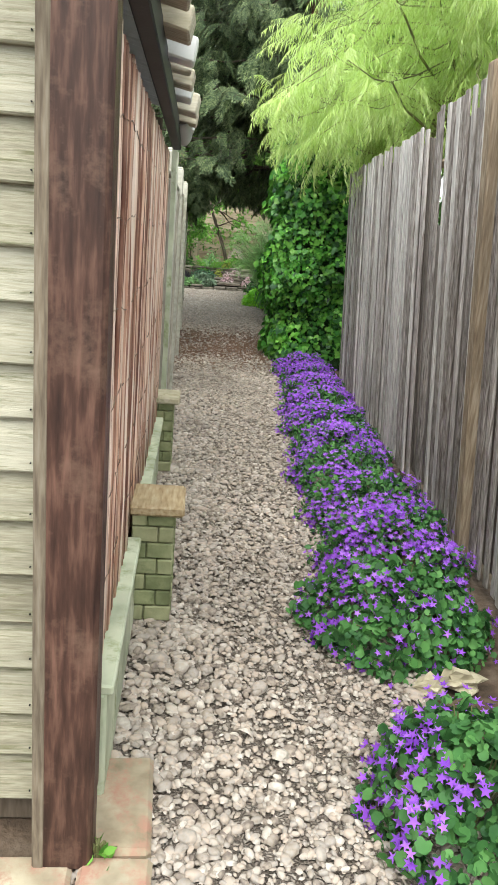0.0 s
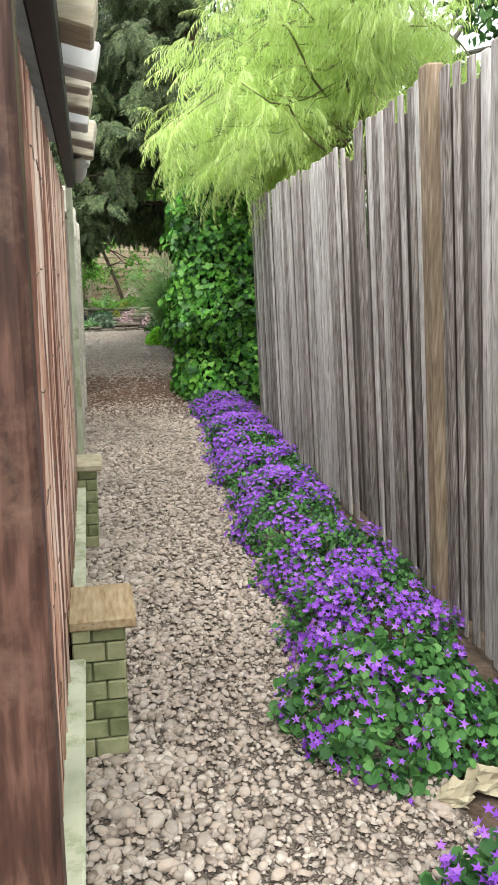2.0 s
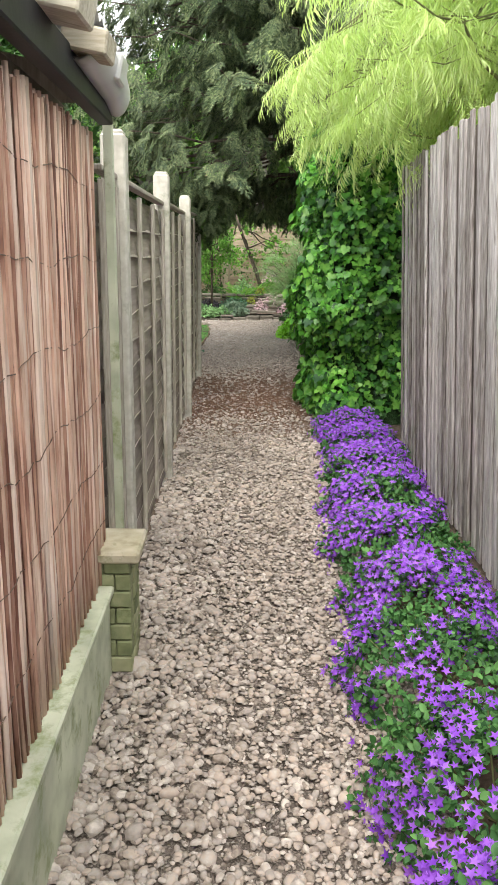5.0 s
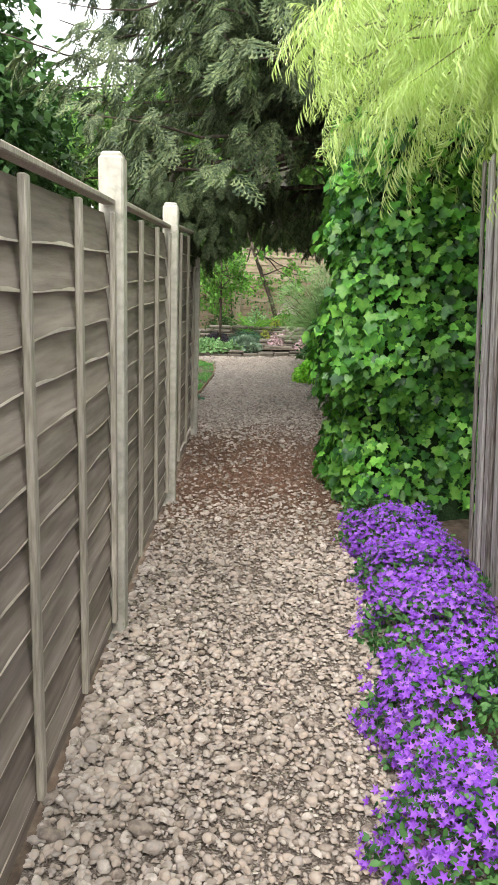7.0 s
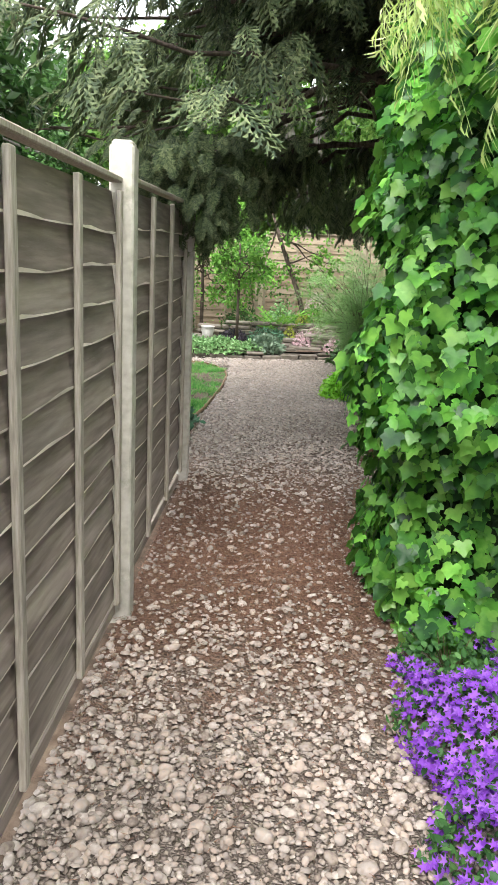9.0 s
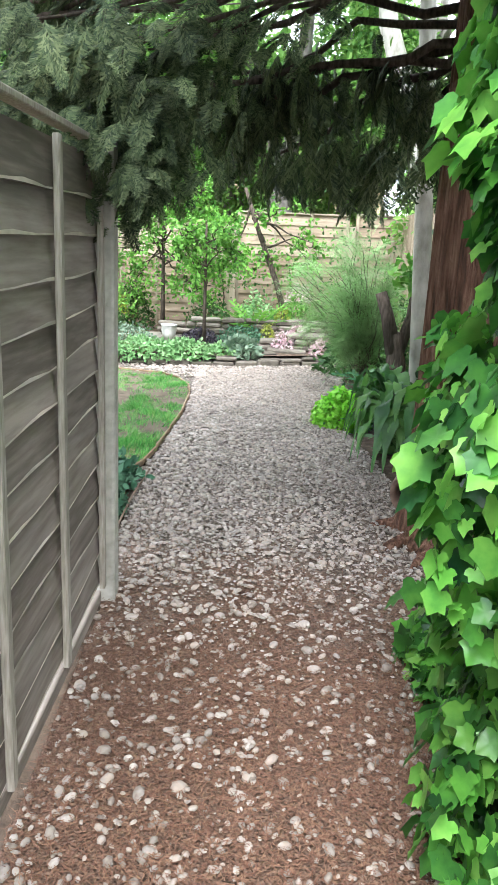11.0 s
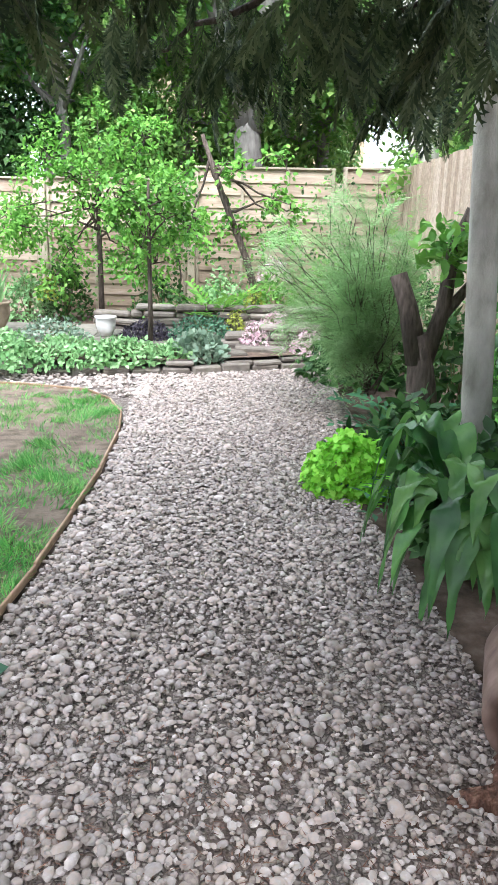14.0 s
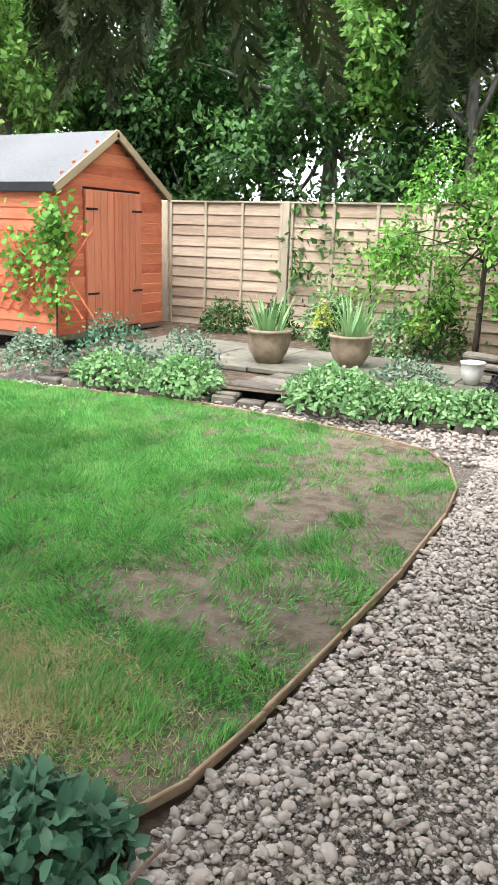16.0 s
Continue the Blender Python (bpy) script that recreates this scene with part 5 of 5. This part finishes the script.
for x, y, z in ((-2.72, 19.3, 1.0), (-1.62, 19.35, 1.0), (.55, 18.4, .75), (.75, 18.9, .95)):
    cushion("yellow_flower", "small clump of yellow-green blooms", "flowering plant", (x, y, z - .25), (.13, .12, .3), 170, .04, YELLOW, STAR, "yellow blooms in the border")
for x, y, z in ((.75, 17.9, .55), (.95, 18.3, .6), (1.25, 17.7, .5), (1.0, 19.4, 1.1)):
    cushion("pink_shrub", "pale pink feathery flowering shrub", "flowering plant", (x, y, z - .1), (.2, .18, .28), 420, .045, PINK, STAR, "pink shrubs in the border")
for x, y, r in ((1.6, 13.45, (.3, .25, .5)), (1.85, 13.2, (.35, .35, .8)), (1.6, 14.5, (.45, .4, .45)), (1.95, 13.9, (.4, .5, .7)), (2.1, 15.6, (.5, .6, .8)), (1.55, 16.9, (.45, .4, .6)), (2.2, 17.2, (.6, .6, 1.0))):
    cushion("shade_shrub", "dark green shrub in the shaded border", "shrub", (x, y, .3), r, 800, .085, HEDGE, OVAL, "shrubs beside the path")


def arching(name, label, at, fronds, ln, mat, template, rise=.5):
    """A plant of arching fronds from one crown."""
    t = thing(name, label, "plant", at)
    P, A, N = [], [], []
    gl = Geo()
    for k in range(fronds):
        a = 2 * math.pi * k / fronds + random.uniform(-.2, .2)
        P.append((0, 0, .05))
        A.append((math.cos(a), math.sin(a), rise * random.uniform(.5, 1.3)))
        N.append((-math.cos(a) * rise, -math.sin(a) * rise, 1))
    part("fronds", scatter("fronds", template, P, A, N, rng.uniform(.8, 1.2, fronds) * ln), mat, t)
    return t


cushion("ivy_clump", "low clump of glossy ivy spilling onto the path", "ivy", (1.22, 10.72, .13), (.2, .36, .2), 620, .06, IVY, IVYLEAF)
cushion("weed", "tiny green weed at the foot of the corner post", "plant", (-.155, 1.53, .05), (.03, .035, .06), 26, .035, APPLE)
arching("fern", "blue-green fern with arching fronds", (1.62, 14.15, .32), 24, .58, FERN, FERNLEAF, .4)
arching("fern", "blue-green fern with arching fronds", (1.7, 14.7, .34), 20, .6, FERN, FERNLEAF, .6)
arching("fern", "upright green fern in the back border", (.35, 18.9, .48), 18, .65, APPLE, FERNLEAF, 1.2)

# ivy on a stake beside the slim tree
iv2 = thing("ivy", "column of ivy climbing beside the slim pale tree", "ivy", (2.12, 14.15, .3))
part("stem", Geo(True).tube([(0, 0, -.03), (.03, 0, 1.0), (-.02, .02, 2.2), (0, 0, 3.1)], [.05, .045, .035, .02], 8), DARKBARK, iv2)
n = 3600
a, h = rng.uniform(0, 6.283, n), rng.uniform(.02, 3.2, n)
r2 = .3 * np.interp(h, (0, .4, 2.4, 3.2), (.8, 1, 1, .4)) * (.72 + .5 * np.sin(h * 5 + 2 * np.sin(a * 2)) ** 2) * rng.uniform(.7, 1.1, n)
nrm = np.stack([np.cos(a), np.sin(a), np.full(n, .25)], 1)
part("leaves", scatter("leaves", IVYLEAF, np.stack([np.cos(a) * r2, np.sin(a) * r2, h], 1), np.stack([rng.normal(0, .5, n), rng.normal(0, .5, n), -np.ones(n)], 1) + nrm * .4, nrm + np.array((0, 0, .4)) + .7 * ball_dirs(n), rng.uniform(.05, .09, n)), IVY, iv2)["kind"] = "stuff"

# large-leaved plant by the conifer
big = thing("broad_leaved_plant", "plant with long arching glossy green leaves", "plant", (1.5, 13.08, .27))
for k in range(38):
    a = random.uniform(1.5, 4.9) if k > 3 else (3.3, 3.7, 2.9, 3.95)[k]
    ln = random.uniform(.42, .72)
    rise, fall = random.uniform(.4, .95), random.uniform(.4, 1.0)
    wd = random.uniform(.05, .085)
    ph = random.uniform(0, 6)

    def leaf_pt(u, v, a=a, ln=ln, rise=rise, fall=fall, wd=wd, ph=ph):
        d = ln * (u - .22 * u ** 3)
        z = .1 + rise * math.sin(u * 1.9) * .75 - fall * u ** 3 * .55
        w = wd * (math.sin(math.pi * min(1, .08 + u * .93)) ** .7) * (1 if u > .22 else .25 + u) * (.4 + .75 * abs(math.sin(u * 15 + ph)) ** .7)
        s = (v - .5) * 2 * w
        return (math.cos(a) * d - math.sin(a) * s, math.sin(a) * d + math.cos(a) * s, z + .35 * abs(s) + .016 * math.sin(u * 34 + v * 5 + ph))
    part("leaf", Geo(True).sheet(leaf_pt, 44, 4), BROAD, big)
pp = thing("clay_pipe_pot", "old clay chimney pot lying on its side", "pot", (1.4, 12.36, .37), rz=-18)
gg = Geo(True)
mrot = Matrix.Rotation(radians(90), 4, 'X')
gg.lathe([(.085, .02), (.09, .19), (.095, .215), (.125, .22), (.132, .18), (.125, -.16), (.115, -.2), (.0, -.2)], 28, mrot)
part("body", gg, PIPE, pp)
# Near-black disc across the bore: the pot's inner shade put into colour.
part("hollow", Geo(True).lathe([(.0, .1), (.05, .105), (.092, .11), (.092, .09), (0, .08)], 20, mrot), HOLLOW, pp)
tl = thing("tall_stem_plant", "thin upright stems with drooping lance leaves", "plant", (-.33, 11.5, .2))
gl = Geo()
P, A = [], []
for k in range(5):
    e = Vector((random.uniform(-.14, .1), random.uniform(-.05, .2), random.uniform(.8, 1.45)))
    pts = limb(gl, (0, 0, 0), e, .006, 0, 6, .015)
    for i in range(2, 7):
        P.append(pts[i])
        A.append(Vector((random.uniform(-.6, 1), random.gauss(0, .6), random.uniform(-.5, .3))))
part("stems", gl, TWIG, tl)
part("leaves", scatter("leaves", OVAL, P, A, np.tile((0, 0, 1.0), (len(P), 1)), np.stack([np.full(len(P), .08), rng.uniform(.1, .17, len(P)), np.full(len(P), .1)], 1)), HEDGE, tl)

# ---- raised bed, kerb, patio, pots ----
kerb = thing("stone_kerb", "low kerb of rough stones along the raised bed", "kerb", kind="structure")
for a, b in zip(KERB, KERB[1:]):
    d = math.hypot(b[0] - a[0], b[1] - a[1])
    n = max(2, round(d / .26))
    for i in range(n):
        t = (i + .5) / n
        for r, hh in ((0, .1), (1, .045)):
            if r and random.random() < .45:
                continue
            m = Matrix.Translation((a[0] + (b[0] - a[0]) * (t + (.03 if r else 0)), a[1] + (b[1] - a[1]) * t + .02 * r + random.uniform(-.012, .012), .335 + .07 * r + random.uniform(-.025, .012))) @ Matrix.Rotation(math.atan2(b[1] - a[1], b[0] - a[0]) + random.uniform(-.06, .06), 4, 'Z')
            part("stone", Geo().box((0, 0, 0), (d / n * random.uniform(.86, .97), .13, hh * random.uniform(.85, 1.05)), .014, m=m), STONE, kerb)
bed = put_mesh("raised_bed_soil", Geo().add([(x, y, .44) for x, y in KERB] + [(1.6, 20.45, .46), (-6, 20.45, .46)], [tuple(range(len(KERB) + 2))]).mesh("raised_bed_soil"), SOIL)
tagged(bed, "dark soil of the raised border", "soil", kind="structure")
patio = thing("patio", "grey stone slab patio", "patio", kind="structure")
for i in range(8):
    for j in range(3):
        part("slab", Geo().box((0, 0, 0), (.61, .46, .05), .008, m=pose(-4.3 + .62 * i, 17.85 + .47 * j, .475 + random.uniform(-.003, .003), 0, 0, -1 + random.uniform(-.4, .4))), SLAB, patio)
for i in range(3):
    part("step_stone", Geo().box((0, 0, 0), (.62, .2, .05), .012, m=pose(-2.3 + .1 * i, 17.1 + .2 * i, .44 + .012 * i, 0, 0, 3)), STONE, patio)
for i in range(4):
    part("step_stone", Geo().box((0, 0, 0), (.5, .26, .06), .014, m=pose(.4 + .4 * (i % 2), 17.5 + .25 * i, .44 + .012 * i, random.uniform(-4, 4), random.uniform(-5, 5), 14 - 17 * i)), STONE, patio)


def dry_stone_wall(a, b, z0, courses, label):
    """A low wall of flat uneven stones from a to b."""
    t = thing("dry_stone_wall", label, "stone wall", kind="structure")
    d = math.hypot(b[0] - a[0], b[1] - a[1])
    ang = math.atan2(b[1] - a[1], b[0] - a[0])
    for r in range(courses):
        p = random.uniform(-.1, 0)
        while p < d:
            ln = random.uniform(.14, .46)
            if r == courses - 1 and random.random() < .4:
                p += ln
                continue
            f = min(1, (p + ln / 2) / d)
            m = Matrix.Translation((a[0] + (b[0] - a[0]) * f, a[1] + (b[1] - a[1]) * f + random.uniform(-.02, .02) + .012 * r, z0 + .04 + .078 * r)) @ Matrix.Rotation(ang + random.uniform(-.14, .14), 4, 'Z') @ Matrix.Rotation(random.uniform(-.07, .07), 4, 'Y')
            part("stone", Geo().box((0, 0, 0), (ln - .01, random.uniform(.14, .26), random.uniform(.05, .085)), .02, m=m), STONE, t)
            p += ln
    return t


dry_stone_wall((-.9, 18.75), (1.9, 18.6), .46, 4, "low dry-stone wall of flat grey stones in the border")
dry_stone_wall((.45, 17.95), (1.75, 17.85), .44, 3, "short stepped dry-stone wall behind the kerb")


def plant_pot(at, r, h, mat, label, blades):
    t = thing("plant_pot", label, "plant pot", at)
    part("pot", Geo(True).lathe([(r * .5, 0), (r * .58, 0), (r * .86, h * .3), (r * 1.02, h * .62), (r * 1.0, h * .88), (r * 1.1, h * .92), (r * 1.1, h), (r * .98, h), (r * .93, h * .85), (0, h * .84)], 26), mat, t)
    if blades:
        n = blades
        a = rng.uniform(0, 6.28, n)
        q = rng.uniform(0, r * .7, n)
        p = np.stack([np.cos(a) * q, np.sin(a) * q, np.full(n, h * .84)], 1)
        al = np.stack([np.cos(a) * .35 + rng.normal(0, .12, n), np.sin(a) * .35 + rng.normal(0, .12, n), np.ones(n)], 1)
        part("iris_leaves", scatter("iris_leaves", BLADE, p, al, np.stack([np.cos(a), np.sin(a), np.zeros(n)], 1), np.stack([np.full(n, .035), rng.uniform(.25, .52, n), np.full(n, .12)], 1)), HERB, t, "upright sword-shaped green leaves")
    return t


plant_pot((-2.72, 18.0, .5), .21, .33, TERRACOTTA, "round glazed brown pot with upright iris leaves", 46)
plant_pot((-1.98, 18.3, .5), .2, .31, TERRACOTTA, "round brown pot with upright iris leaves", 46)
plant_pot((-.76, 18.12, .5), .1, .2, GLAZED, "small white glazed pot on the patio", 0)

# ---- back fence and the tan fence at the side ----
def back_panel(x0, x1, y, z0, h, name="fence_panel"):
    t = thing(name, "sun-bleached tan larch-lap fence panel", "fence panel", ((x0 + x1) / 2, y, z0), "back fence panels")
    w = x1 - x0
    n = 12
    for k in range(n):
        part("slat", Geo().box((0, 0, 0), (w, .012, h / n + .03), .003, m=Matrix.Translation((0, 0, (k + .5) * h / n)) @ Matrix.Rotation(radians(-7), 4, 'X') @ Matrix.Rotation(random.uniform(-.006, .006), 4, 'Y')), TANFENCE, t)
    for k in range(4):
        part("batten", Geo().box((-w / 2 + .03 + (w - .06) * k / 3, -.028, h / 2), (.04, .022, h), .004), TANPOST, t)
    part("top_rail", Geo().box((0, -.01, h + .012), (w, .06, .025), .004), TANPOST, t)
    return t


for k in range(6):
    x0 = -7.55 + 1.88 * k
    back_panel(x0 + .05, x0 + 1.83, 20.5, .42, (1.68, 1.68, 1.68, 1.7, 1.86, 1.88)[k])
    p = put_mesh("back_fence_post", Geo().box((x0, 20.48, 1.25), (.1, .1, 1.75), .008).mesh("back_fence_post"), TANPOST)
    tagged(p, "weathered tan post of the back fence", "fence post", "back fence posts")
sf = thing("side_fence", "tan vertical board fence behind the border", "fence")
for k in range(62):
    y = 12.6 + .13 * k
    part("board", Geo().box((0, 0, 0), (.018, .122, 1.95), .003, m=pose(2.55 + random.uniform(-.006, .006), y, 1.32 + random.uniform(-.01, .01))), TANFENCE, sf)
for z in (.7, 1.9):
    part("rail", Geo().box((2.59, 16.6, z), (.05, 8.2, .07), .004), TANPOST, sf)

# ---- orange garden shed ----
sh = thing("garden_shed", "orange-red painted timber garden shed with double doors", "shed", (-5.28, 18.8, .48))
part("floor_frame", Geo().box((-1.3, 0, .03), (2.6, 2.0, .07), .006), SHADOWPLANK, sh)
for k in range(13):
    z = .13 + .125 * k
    for name, c, s, ax in (("cladding_board", (-1.3, -1.0, z), (2.6, .016, .135), 'X'), ("cladding_board", (-1.3, 1.0, z), (2.6, .016, .135), 'X')):
        part(name, Geo().box((0, 0, 0), s, .003, m=Matrix.Translation(c) @ Matrix.Rotation(radians(-6 if c[1] < 0 else 6), 4, ax)), SHED, sh)
for k in range(17):
    z = .13 + .125 * k
    half = 1.0 if z < 1.68 else max(.06, 1.0 * (2.30 - z) / .62)
    for y0, y1 in (((-half, -.53), (.53, half)) if z < 1.66 else ((-half, half),)):
        if y1 - y0 > .03:
            part("cladding_board", Geo().box((0, 0, 0), (.016, y1 - y0, .135), .003, m=Matrix.Translation((0, (y0 + y1) / 2, z)) @ Matrix.Rotation(radians(6), 4, 'Y')), SHED, sh)
for s in (-1, 1):
    d = part("door", Geo().box((.02, s * .264, .87), (.03, .515, 1.58), .004), SHEDDOOR, sh)
    for j in range(4):
        part("plank", Geo().box((.038, s * .264 + (j - 1.5) * .127, .87), (.01, .122, 1.56), .003), SHEDDOOR, d)
    for z in (.5, 1.45):
        part("hinge", Geo().box((.048, s * .42, z), (.006, .2, .025), .002), IRON, d, "black strap hinge")
part("door_batten", Geo().box((.052, 0, .87), (.02, .06, 1.56), .004), SHEDDOOR, sh)
for s in (-1, 1):
    m = Matrix.Translation((-1.28, s * .53, 1.985)) @ Matrix.Rotation(-s * math.atan2(.62, 1.0), 4, 'X')
    part("roof", Geo().box((0, 0, 0), (2.74, 1.27, .03), .004, m=m), FELT, sh, "grey felt roof")
    m = Matrix.Translation((.1, s * .53, 1.965)) @ Matrix.Rotation(-s * math.atan2(.62, 1.0), 4, 'X')
    part("barge_board", Geo().box((0, 0, 0), (.025, 1.27, .09), .004, m=m), BARGE, sh)
part("fascia", Geo().box((-1.28, -1.07, 1.65), (2.74, .02, .1), .004), BLACK, sh)
w = part("window", Geo().box((-1.35, -1.01, 1.2), (.75, .03, .6), .004), SHED, sh)
part("pane", Geo().box((-1.35, -1.028, 1.2), (.66, .01, .5), .002), GLASSY, w)
tr = thing("trellis", "orange diamond trellis fixed to the shed", "trellis", (-5.2, 17.78, .5))
for k in range(6):
    for s in (-1, 1):
        part("lath", Geo().box((0, 0, 0), (.022, .008, 1.25), .002, m=Matrix.Translation((-.75 + .17 * k, -.02 + .008 * s, .75)) @ Matrix.Rotation(s * radians(40), 4, 'Y')), SHED, tr)
cl = thing("climber", "green climbing plant on the shed trellis", "climbing plant", (-5.2, 17.7, .5))
P = np.concatenate([rng.normal((.05, -.02, 1.2), (.12, .07, .14), (260, 3)), rng.normal((.02, -.02, .75), (.13, .08, .3), (220, 3)), rng.normal((-.5, -.05, .85), (.16, .05, .25), (130, 3))])
n = len(P)
part("leaves", scatter("leaves", IVYLEAF, P, ball_dirs(n), np.array((0, -1, .6)) + .6 * ball_dirs(n), rng.uniform(.045, .075, n)), APPLE, cl)
part("stems", Geo().tube([(0, 0, 0), (.05, -.02, .6), (.02, 0, 1.4)], [.012, .01, .004], 6), DARKBARK, cl)

for cx, cz, sx, sz, m in ((-2.6, 1.2, .35, .3, APPLE), (-.2, 1.3, .5, .4, HEDGE), (.9, 1.5, .5, .35, APPLE), (1.9, 1.3, .5, .5, HEDGE), (-1.6, 1.0, .4, .35, APPLE)):
    c = thing("climber", "loose climbing plant spread over the back fence", "climbing plant", (cx, 20.38, .45), "climbers on the back fence")
    P = np.stack([rng.normal(0, sx, 420), rng.normal(0, .07, 420), rng.normal(cz - .45, sz, 420)], 1)
    part("leaf_cover", scatter("leaf_cover", OVAL, P, ball_dirs(420), np.array((0, -1, .6)) + .6 * ball_dirs(420), rng.uniform(.04, .075, 420)), m, c)["kind"] = "stuff"
    part("stem", Geo().tube([(0, 0, 0), (.05, .02, .5), (-.05, .02, 1.2)], [.014, .011, .005], 6), DARKBARK, c)

# ---- beyond the fences: trees, house ----
def far_tree(at, h, r, mat, label, spread=1.6, low=2.0, count=330, bark=GREYBARK, size=.17, n=14):
    return leafy("tree", label, "tree", at, h, r, blobs(n, (-spread, -spread * .8, low), (spread, spread * .8, h + .6), .5, .95), count, size, mat, bark, shape=LEAFLET, group="trees beyond the fences", lean=(random.uniform(-.3, .3), 0))


far_tree((-7.5, 22.6, .3), 5.0, .12, HEDGE, "broad green tree behind the garden shed", 2.2, 1.8)
far_tree((-4.2, 22.4, .3), 4.5, .12, HEDGE, "dense dark green tree behind the back fence", 1.9, 1.2, 560, size=.12, n=20)
far_tree((-1.9, 22.6, .3), 5.0, .12, PALELEAF, "light green tree behind the back fence", 1.6, 2.0, 620, size=.115)
far_tree((3.6, 23.0, .3), 6.0, .16, PALELEAF, "light green tree behind the back fence", 1.9, 2.4, 480, size=.125)
far_tree((-10.5, 20.0, .3), 5.0, .14, PALELEAF, "broad green tree beyond the garden", 2.3, 1.2, 400)
far_tree((-9.3, 21.0, .3), 6.0, .14, PALELEAF, "tall light green tree past the garden shed", 1.9, 2.2, 420, size=.13)
far_tree((-9.5, 15.0, .3), 5.0, .14, HEDGE, "broad green tree beyond the garden", 2.3, .8, 180)
far_tree((-4.3, 11.0, .2), 5.8, .12, HEDGE, "green tree behind the larch-lap fence", 1.7, 1.5, 560, size=.13)
far_tree((-3.0, 11.9, .2), 4.4, .1, HEDGE, "dark green tree behind the end of the larch-lap fence", 1.0, 1.8, 480, size=.11, n=16)
far_tree((-3.5, 15.2 + 13, .3), 7.0, .2, HEDGE, "tall dark tree in the distance", 2.6, 2.0, 220)
far_tree((4.8, 17.0, .3), 5.5, .16, PALELEAF, "light green tree beyond the side fence", 1.8, 1.8, 200)
far_tree((5.2, 12.5, .3), 5.5, .16, HEDGE, "green tree beyond the side fence", 1.8, 1.5, 200)
far_tree((4.2, 4.5, .0), 5.0, .14, PALELEAF, "light green tree beyond the board fence", 1.6, 2.0, 200)
far_tree((-6.9, 21.9, .3), 4.0, .1, HEDGE, "dense green tree beside the garden shed", 1.0, 1.6, 520, size=.12, n=9)
far_tree((4.2, 20.3, .3), 5.5, .14, PALELEAF, "light green tree past the corner of the fences", 1.5, 1.2, 420, size=.125)
far_tree((1.9, 24.0, .3), 4.6, .13, PALELEAF, "light green tree in front of the house", 1.5, 1.6, 520, size=.12)
far_tree((-.4, 23.4, .3), 4.2, .12, PALELEAF, "leafy light green tree behind the back fence", 1.2, 1.6, 480, size=.115)
far_tree((.2, 25.0, .3), 5.0, .14, PALELEAF, "light green tree behind the back fence", 1.8, 2.0)
far_tree((-6.0, 24.0, .3), 6.0, .16, HEDGE, "tall green tree behind the back fence", 2.4, 2.2, 420, size=.14)
ash = thing("ash_tree", "tall grey-barked tree with forked stems", "tree", (.75, 22.2, .3))
gg = Geo(True)
gg.tube([(0, 0, 0), (0, 0, 1.8), (-.05, 0, 2.5), (-.05, 0, 3.0)], [.24, .21, .2, .06], 12)
gg.tube([(-.05, 0, 2.6), (-.35, 0, 3.7), (-.85, 0, 5.2), (-1.2, 0, 7.5)], [.15, .15, .13, .08], 10)
gg.tube([(0, 0, 2.6), (.2, 0, 3.8), (.3, 0, 5.5), (.35, 0, 8)], [.16, .14, .11, .06], 10)
part("trunk", gg, GREYBARK, ash)
P = np.concatenate([rng.normal(c, s, (900, 3)) for c, s in (((-1.3, 0, 7), (.8, .6, .7)), ((.6, 0, 7.3), (.8, .6, .8)), ((-.2, 0, 5.6), (1.2, .6, .5)))])
n = len(P)
part("crown", scatter("crown", OVAL, P, ball_dirs(n), np.array((0, 0, 1.0)) + .7 * ball_dirs(n), rng.uniform(.12, .2, n)), PALELEAF, ash)
ash2 = thing("ash_tree", "tall pale-barked leaning tree", "tree", (2.9, 20.0, .3))
gg = Geo(True)
gg.tube([(0, 0, 0), (-.05, 0, 1.6), (-.2, 0, 3), (-.8, 0, 4.6), (-1.1, 0, 7)], [.2, .18, .17, .14, .09], 12)
part("trunk", gg, PALEBARK, ash2)
P = rng.normal((-.8, 0, 6.6), (1.1, .7, .8), (1800, 3))
part("crown", scatter("crown", OVAL, P, ball_dirs(1800), np.array((0, 0, 1.0)) + .7 * ball_dirs(1800), rng.uniform(.12, .2, 1800)), PALELEAF, ash2)
house = thing("house", "pale brick house with a slate roof beyond the trees", "house", (0, 38, .3))
part("wall", Geo().box((0, 0, 2.9), (9, 6, 5.8), .02), HOUSEBRICK, house)
part("roof", Geo().add([(-4.8, -3.4, 5.7), (4.8, -3.4, 5.7), (4.8, 0, 8.2), (-4.8, 0, 8.2), (4.8, 3.4, 5.7), (-4.8, 3.4, 5.7)], [(0, 1, 2, 3), (3, 2, 4, 5), (0, 3, 5), (1, 4, 2)]), SLATE, house)
for x, z in ((-2.4, 1.5), (-2.4, 4.4), (.9, 1.5), (.9, 4.4), (3.2, 4.4)):
    w = part("window", Geo().box((x, -3.02, z), (1.2, .08, 1.3), .01), WHITEPAINT, house)
    for s in (-.28, .28):
        part("pane", Geo().box((x + s, -3.07, z), (.48, .02, 1.12), .004), GLASSY, w)
hedge = thing("hedge", "tall dark hedge closing the garden behind", "hedge", (0, -3.2, 0))
P = np.stack([rng.uniform(-5, 5, 5000), rng.normal(0, .3, 5000), rng.uniform(0, 2.6, 5000)], 1)
part("leaves", scatter("leaves", OVAL, P, ball_dirs(5000), ball_dirs(5000), rng.uniform(.1, .18, 5000)), HEDGE, hedge)
